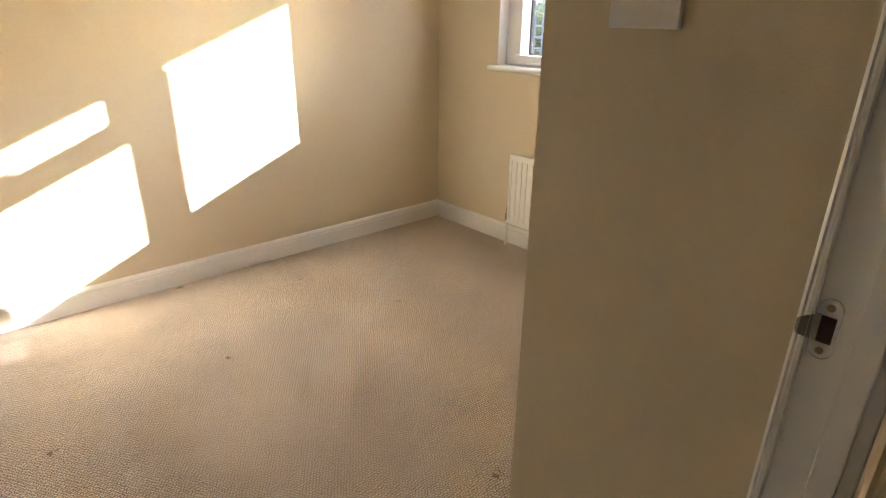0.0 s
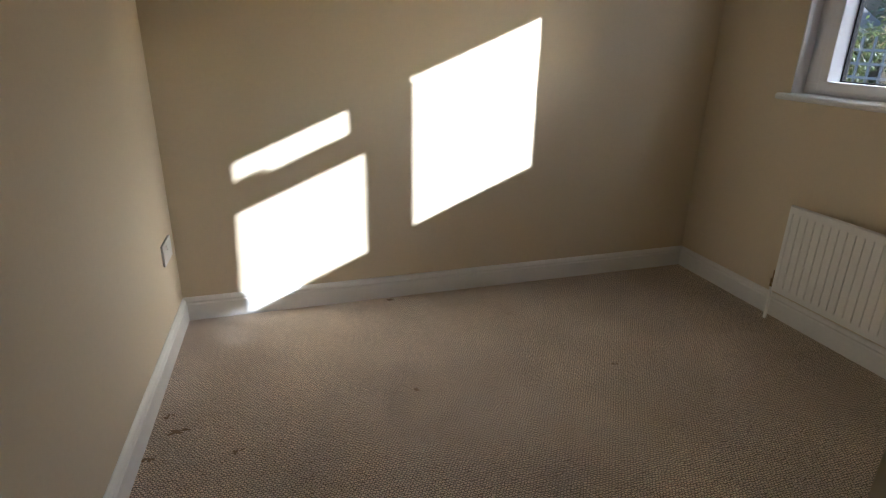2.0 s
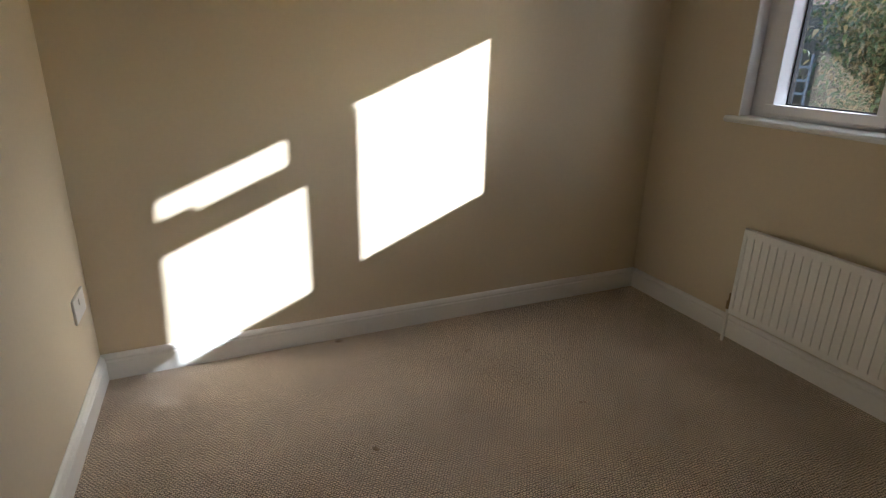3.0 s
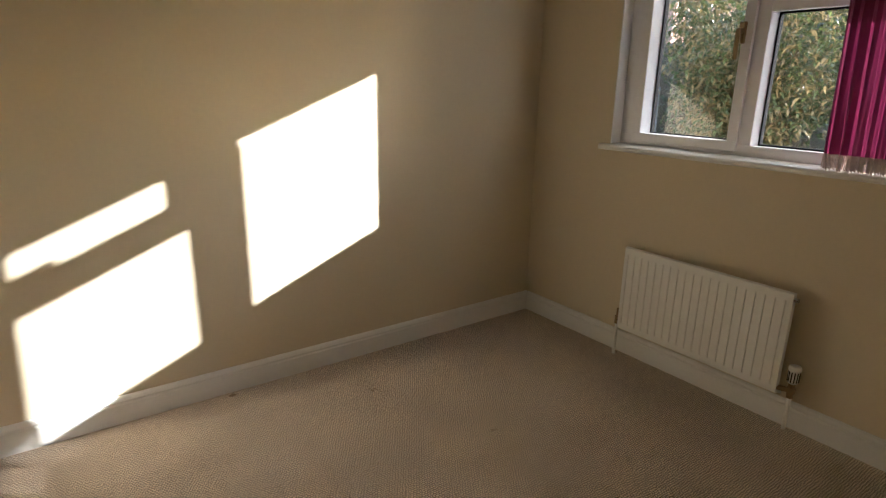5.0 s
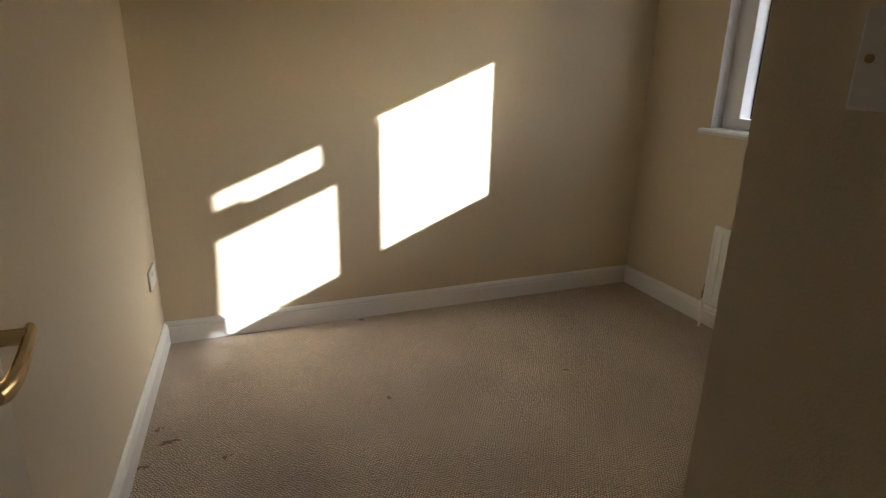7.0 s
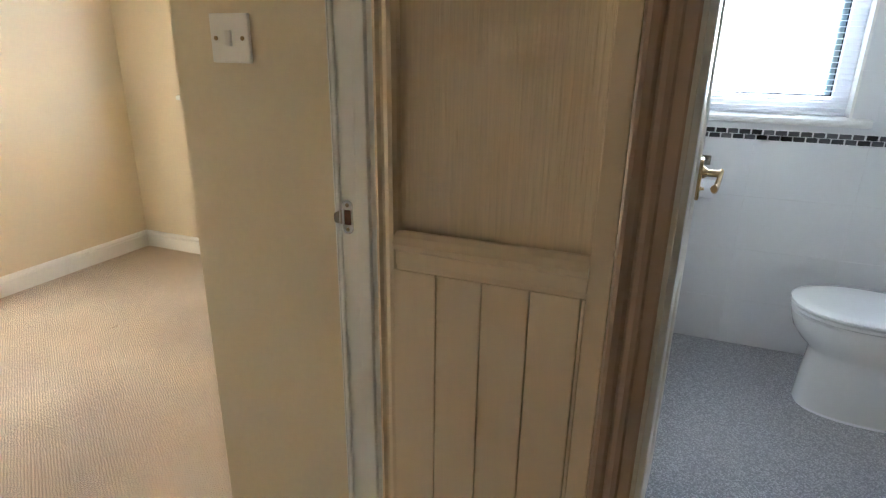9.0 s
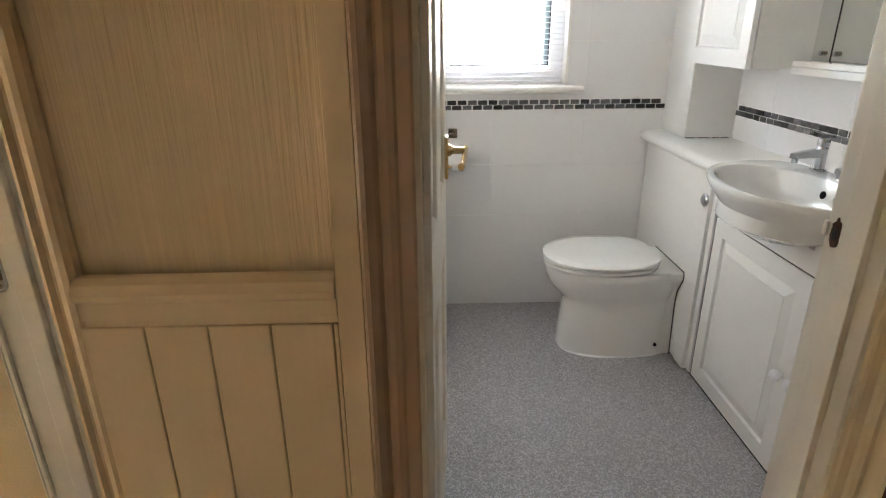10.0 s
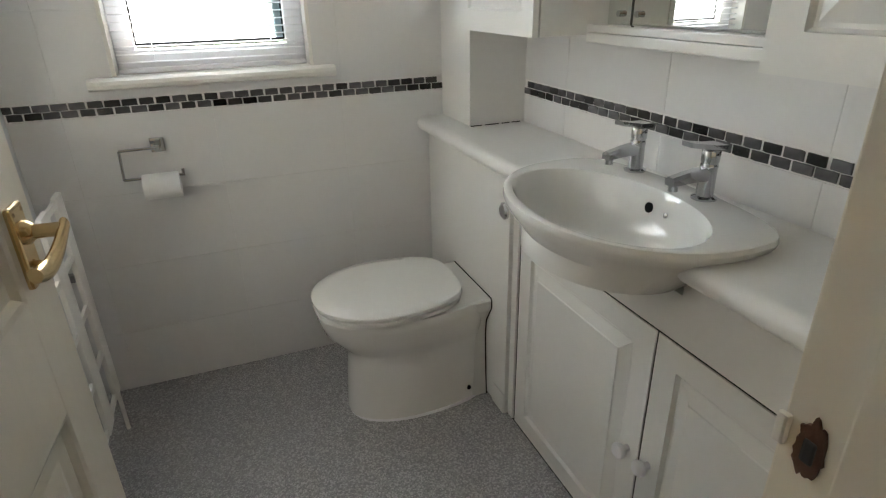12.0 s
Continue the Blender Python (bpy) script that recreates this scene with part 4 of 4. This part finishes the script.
# wall cabinets over the basin
def wall_cabinet(x0, x1, z0, y, label):
    c = thing("wall_cabinet", one((x0, YV, z0, x1, y - 0.020, 1.95), bevel=0.002), CABINET, label, "bathroom cabinet")
    raised_door(c, x0 + 0.001, x1 - 0.001, z0, 1.95, y)
    return c


wall_cabinet(-0.647, -0.220, 1.142, -4.225, "white wall cabinet with a raised panel door")
wall_cabinet(-1.684, -1.277, 1.133, -4.225, "white wall cabinet with a raised panel door")
mir = thing("mirror_cabinet", one((-1.276, YV, 1.150, -0.648, -4.436, 1.95)), CABINET, "mirror fronted cabinet with a white shelf below", "bathroom cabinet")
part("shelf", one((-1.276, YV, 1.126, -0.648, -4.372, 1.149), bevel=0.003), CABINET, mir)
part("shelf_lip", one((-1.276, -4.384, 1.150, -0.648, -4.374, 1.166), bevel=0.002), CABINET, mir)
# black strip paints the shade between the mirror doors
part("door_gap_shade", one((-0.741, -4.436, 1.160, -0.735, -4.4335, 1.94)), GAPSHADE, mir)
for x0, x1, xk in ((-0.734, -0.650, -0.70), (-1.274, -0.742, -0.764)):
    m = part("mirror_door", one((x0, -4.4355, 1.165, x1, -4.430, 1.94), bevel=0.001), MIRROR, mir, "frameless mirror door")
    bm = bmesh.new()
    tube(bm, (xk, -4.430, 1.190), (xk, -4.420, 1.190), 0.007, seg=14)
    part("knob", bm, CHROME, m)

# ---- outside ----
SOIL = material("garden_ground", (0.09, 0.10, 0.05), 0.95, vary=0.4, grain=8, bump=0.6, bump_scale=30)
LEAF = material("shrub_leaf", (0.075, 0.09, 0.04), 0.4, vary=0.5, grain=3)
LEAFY = material("yellowing_leaf", (0.23, 0.165, 0.08), 0.4, vary=0.45, grain=3)
BARK = material("shrub_stem", (0.12, 0.09, 0.06), 0.9, vary=0.3)
BRICKP = material("pink_render", (0.48, 0.27, 0.22), 0.85, vary=0.15)
SLATE = material("grey_roof", (0.16, 0.15, 0.15), 0.8, vary=0.2)
TIMBER = material("fence_timber", (0.16, 0.15, 0.15), 0.8, vary=0.25)
for m_, glow in ((LEAF, (0.15, 0.19, 0.06, 1)), (LEAFY, (0.38, 0.30, 0.15, 1))):
    n_, l_ = m_.node_tree.nodes, m_.node_tree.links
    tl_, mx_ = n_.new("ShaderNodeBsdfTranslucent"), n_.new("ShaderNodeMixShader")
    tl_.inputs[0].default_value = glow
    mx_.inputs[0].default_value = 0.30
    l_.new(n_["Principled BSDF"].outputs[0], mx_.inputs[1])
    l_.new(tl_.outputs[0], mx_.inputs[2])
    l_.new(mx_.outputs[0], n_["Material Output"].inputs[0])

thing("ground", one((0.27, -60, -0.6, 90, 60, -0.4)), SOIL, "garden ground with grass and soil", "ground", kind="structure")


def shrub(name, cx, cy, r, h, leaves, seed, label, yellow=0.4, size=1.0):
    """Stems and many drooping narrow leaves with gaps between the clumps."""
    q = random.Random(seed)
    s = thing(name, None, None, label, "shrub")
    bm = bmesh.new()
    tips = []
    for i in range(26):
        a, k = q.uniform(0, 6.28), q.uniform(0.25, 1.0)
        p0 = Vector((cx + q.uniform(-0.2, 0.2), cy + q.uniform(-0.2, 0.2), -0.4))
        p2 = Vector((cx + r * k * math.cos(a), cy + r * k * math.sin(a), h * q.uniform(0.55, 1.0)))
        pm = (p0 + p2) / 2 + Vector((0, 0, 0.25 * h))
        prev = p0
        for j in range(1, 6):
            f = j / 5
            p = p0 * (1 - f) ** 2 + pm * 2 * f * (1 - f) + p2 * f * f
            tube(bm, prev, p, 0.014 * (1.1 - f), 0.014 * (1.0 - f) + 0.002, seg=5)
            if j > 1:
                tips += [p, (p + prev) / 2]
            prev = p
    part("stems", bm, BARK, s)
    for mat, share, nm in ((LEAF, 1 - yellow, "leaves"), (LEAFY, yellow, "yellow_leaves")):
        vs, fs = [], []
        for i in range(int(leaves * share)):
            c = q.choice(tips) + Vector((q.gauss(0, 0.11), q.gauss(0, 0.11), q.gauss(0, 0.11)))
            ln, wd = q.uniform(0.05, 0.12) * size, q.uniform(0.008, 0.018) * size
            a = q.uniform(0, 6.28)
            d = Vector((math.cos(a), math.sin(a), q.uniform(-1.0, 0.35))).normalized()
            sd = d.cross(Vector((q.uniform(-0.5, 0.5), q.uniform(-0.5, 0.5), 1))).normalized() * wd
            up = sd.cross(d).normalized() * ln * 0.16
            k = len(vs)
            vs += [c, c + d * ln * 0.35 + sd + up, c + d * ln * 0.35 - sd + up, c + d * ln * 0.7 + sd * 0.8 + up * 0.7, c + d * ln * 0.7 - sd * 0.8 + up * 0.7, c + d * ln - up]
            fs += [(k, k + 1, k + 2), (k + 1, k + 3, k + 4, k + 2), (k + 3, k + 5, k + 4)]
        me = bpy.data.meshes.new(nm)
        me.from_pydata([v[:] for v in vs], [], fs)
        me.materials.append(mat)
        ob = new(nm, me)
        ob.parent = s
        tagged(ob, kind="stuff")


shrub("garden_shrub", 2.6, 0.36, 0.95, 2.2, 24000, 3, "leafy shrub turning yellow outside the window", 0.45, 0.85)
shrub("garden_shrub", 4.4, -0.75, 1.2, 2.5, 26000, 5, "leafy shrub turning yellow outside the window", 0.5, 0.95)
shrub("garden_tree", 7.2, 1.9, 1.8, 4.2, 22000, 8, "dark green leafy tree beyond the shrubs", 0.10, 1.5)
shrub("garden_tree", 8.6, -1.2, 1.9, 3.6, 20000, 9, "dark green leafy tree beyond the shrubs", 0.15, 1.6)

shrub("garden_shrub", 6.3, 4.7, 1.1, 1.35, 14000, 12, "low dark green shrub behind the trellis", 0.1, 1.2)


def hedge():
    """A long dense hedge across the end of the garden."""
    q = random.Random(31)
    h = thing("hedge", None, None, "dark green garden hedge", "hedge")
    part("core", one((11.3, -5.0, -0.4, 11.9, 9.0, 2.3)), BARK, h)
    vs, fs = [], []
    for i in range(26000):
        c = Vector((11.6 + q.gauss(0, 0.28), q.uniform(-5.2, 9.2), q.uniform(-0.4, 2.5 + 0.5 * math.sin(i * 0.013))))
        d = Vector((q.uniform(-1, 1), q.uniform(-1, 1), q.uniform(-1, 0.5))).normalized() * q.uniform(0.08, 0.16)
        w = d.cross(Vector((q.uniform(-1, 1), q.uniform(-1, 1), 1))).normalized() * q.uniform(0.02, 0.045)
        k = len(vs)
        vs += [c, c + d * 0.5 + w, c + d, c + d * 0.5 - w]
        fs.append((k, k + 1, k + 2, k + 3))
    me = bpy.data.meshes.new("leaves")
    me.from_pydata([v[:] for v in vs], [], fs)
    me.materials.append(LEAF)
    ob = new("leaves", me)
    ob.parent = h
    tagged(ob, kind="stuff")


hedge()


def far_house():
    """Pink rendered house with a grey pitched roof and windows."""
    hs = thing("house", None, None, "pink rendered house with a grey roof", "house")
    part("wall", one((17, 10.6, -0.4, 23, 18, 4.4)), BRICKP, hs)
    bm = bmesh.new()
    loft(bm, [[Vector((x, y, z)) for y, z in ((10.2, 4.4), (18.4, 4.4), (14.3, 6.8))] for x in (16.6, 23.4)])
    part("roof", bm, SLATE, hs)
    for y in (11.0, 12.6, 14.2, 15.8):
        for z in (0.8, 2.9):
            w = part("window", one((16.95, y, z, 17.02, y + 0.5, z + 0.9)), UPVC, hs)
            part("pane", one((16.93, y + 0.06, z + 0.06, 16.96, y + 0.44, z + 0.84)), SEAL, w)


far_house()


def outbuilding():
    o = thing("garden_outbuilding", None, None, "white garden outbuilding with a grey roof", "outbuilding")
    part("wall", one((8.2, 7.5, -0.4, 10.6, 10.6, 1.35)), WHITE, o)
    bm = bmesh.new()
    loft(bm, [[Vector((x, y, z)) for x, z in ((7.9, 1.35), (10.9, 1.35), (9.4, 2.1))] for y in (7.2, 10.9)])
    part("roof", bm, SLATE, o)


outbuilding()


def trellis():
    t = thing("trellis_fence", None, None, "grey wooden trellis fence in the garden", "fence")
    for i in range(16):
        part("slat", one((4.9, 2.6 + 0.16 * i, -0.4, 4.92, 2.63 + 0.16 * i, 1.25)), TIMBER, t)
    for i in range(9):
        part("cross_slat", one((4.885, 2.6, -0.2 + 0.16 * i, 4.9, 5.05, -0.17 + 0.16 * i)), TIMBER, t)


trellis()

# ---- tiles and mosaic, piece by piece ----
TW, TH = 0.400, 0.2365


def tile_mesh(w, h, axis):
    """A glazed tile with softly dropped edges, facing -x or +y."""
    bm = bmesh.new()

    def rect(i, o):
        c = [(i, i), (w - i, i), (w - i, h - i), (i, h - i)]
        return [Vector((-o, u, v)) if axis == "x" else Vector((u, o, v)) for u, v in c]
    loft(bm, [rect(0.0008, 0), rect(0.0008, 0.0014), rect(0.0018, 0.0018)], caps=False)
    bm.faces.new([bm.verts.new(v) for v in rect(0.0018, 0.0018)])
    return finish("tile", bm, TILE)


meshes = {}


def lay_tiles(parent, axis, plane, u0, u1, start, holes):
    """Courses of tiles below and above the mosaic border, cut round the holes."""
    courses = []
    z = 0.936
    while z > 0.012:
        courses.append((max(z - TH, 0.010), z))
        z -= TH
    z = 0.983
    while z < H:
        courses.append((z, min(z + TH, H)))
        z += TH
    for z0, z1 in courses:
        u = start
        while u < u1:
            a, b = max(u, u0), min(u + TW, u1)
            u += TW
            if b - a < 0.01:
                continue
            cells = [(a, b, z0, z1)]
            for h0, h1, g0, g1 in holes:
                nxt = []
                for p, q, r, s in cells:
                    if q <= h0 or p >= h1 or s <= g0 or r >= g1:
                        nxt.append((p, q, r, s))
                        continue
                    if p < h0:
                        nxt.append((p, h0, r, s))
                    if q > h1:
                        nxt.append((h1, q, r, s))
                    if r < g0:
                        nxt.append((max(p, h0), min(q, h1), r, g0))
                    if s > g1:
                        nxt.append((max(p, h0), min(q, h1), g1, s))
                cells = nxt
            for p, q, r, s in cells:
                if q - p < 0.004 or s - r < 0.004:
                    continue
                key = (round(q - p, 3), round(s - r, 3), axis)
                if key not in meshes:
                    meshes[key] = tile_mesh(q - p, s - r, axis)
                ob = new("tile", meshes[key])
                ob.parent = parent
                ob.location = (plane, p, r) if axis == "x" else (p, plane, r)


lay_tiles(bath_east, "x", XB, YV, YT, -4.704, ((BY0, BY1, BZ0, BZ1),))
lay_tiles(bath_south, "y", YV, XI, XB, -2.055, ())

STONES = []
for k in range(4):
    w = (0.041, 0.043, 0.039, 0.044)[k]
    bm = bmesh.new()
    q = random.Random(20 + k)
    c = [(-w / 2, -0.0100), (-w / 4, -0.0104), (w / 4, -0.0101), (w / 2, -0.0099), (w / 2, 0.0098), (w / 4, 0.0103), (-w / 4, 0.0101), (-w / 2, 0.0099)]
    c = [(u + q.uniform(-0.001, 0.001), v + q.uniform(-0.0007, 0.0007)) for u, v in c]
    loft(bm, [[Vector((u * s, v * s, d)) for u, v in c] for s, d in ((0.93, 0), (0.93, 0.0028), (0.88, 0.0035))])
    STONES.append(finish("mosaic_stone", bm, MOSAIC))
q = random.Random(11)
for parent, axis, plane, u0, u1 in ((bath_east, "x", XB, -4.262, YT), (bath_south, "y", YV, -1.680, -0.222)):
    for row, z in ((0, 0.9485), (1, 0.9695)):
        u = u0 + 0.022 * row
        while u < u1 - 0.02:
            ob = new("mosaic_stone", q.choice(STONES))
            ob.parent = parent
            ob.matrix_world = pose(plane, u + 0.022, z, 90, 0, -90) if axis == "x" else pose(u + 0.022, plane, z, -90, 0, 0)
            u += 0.0445
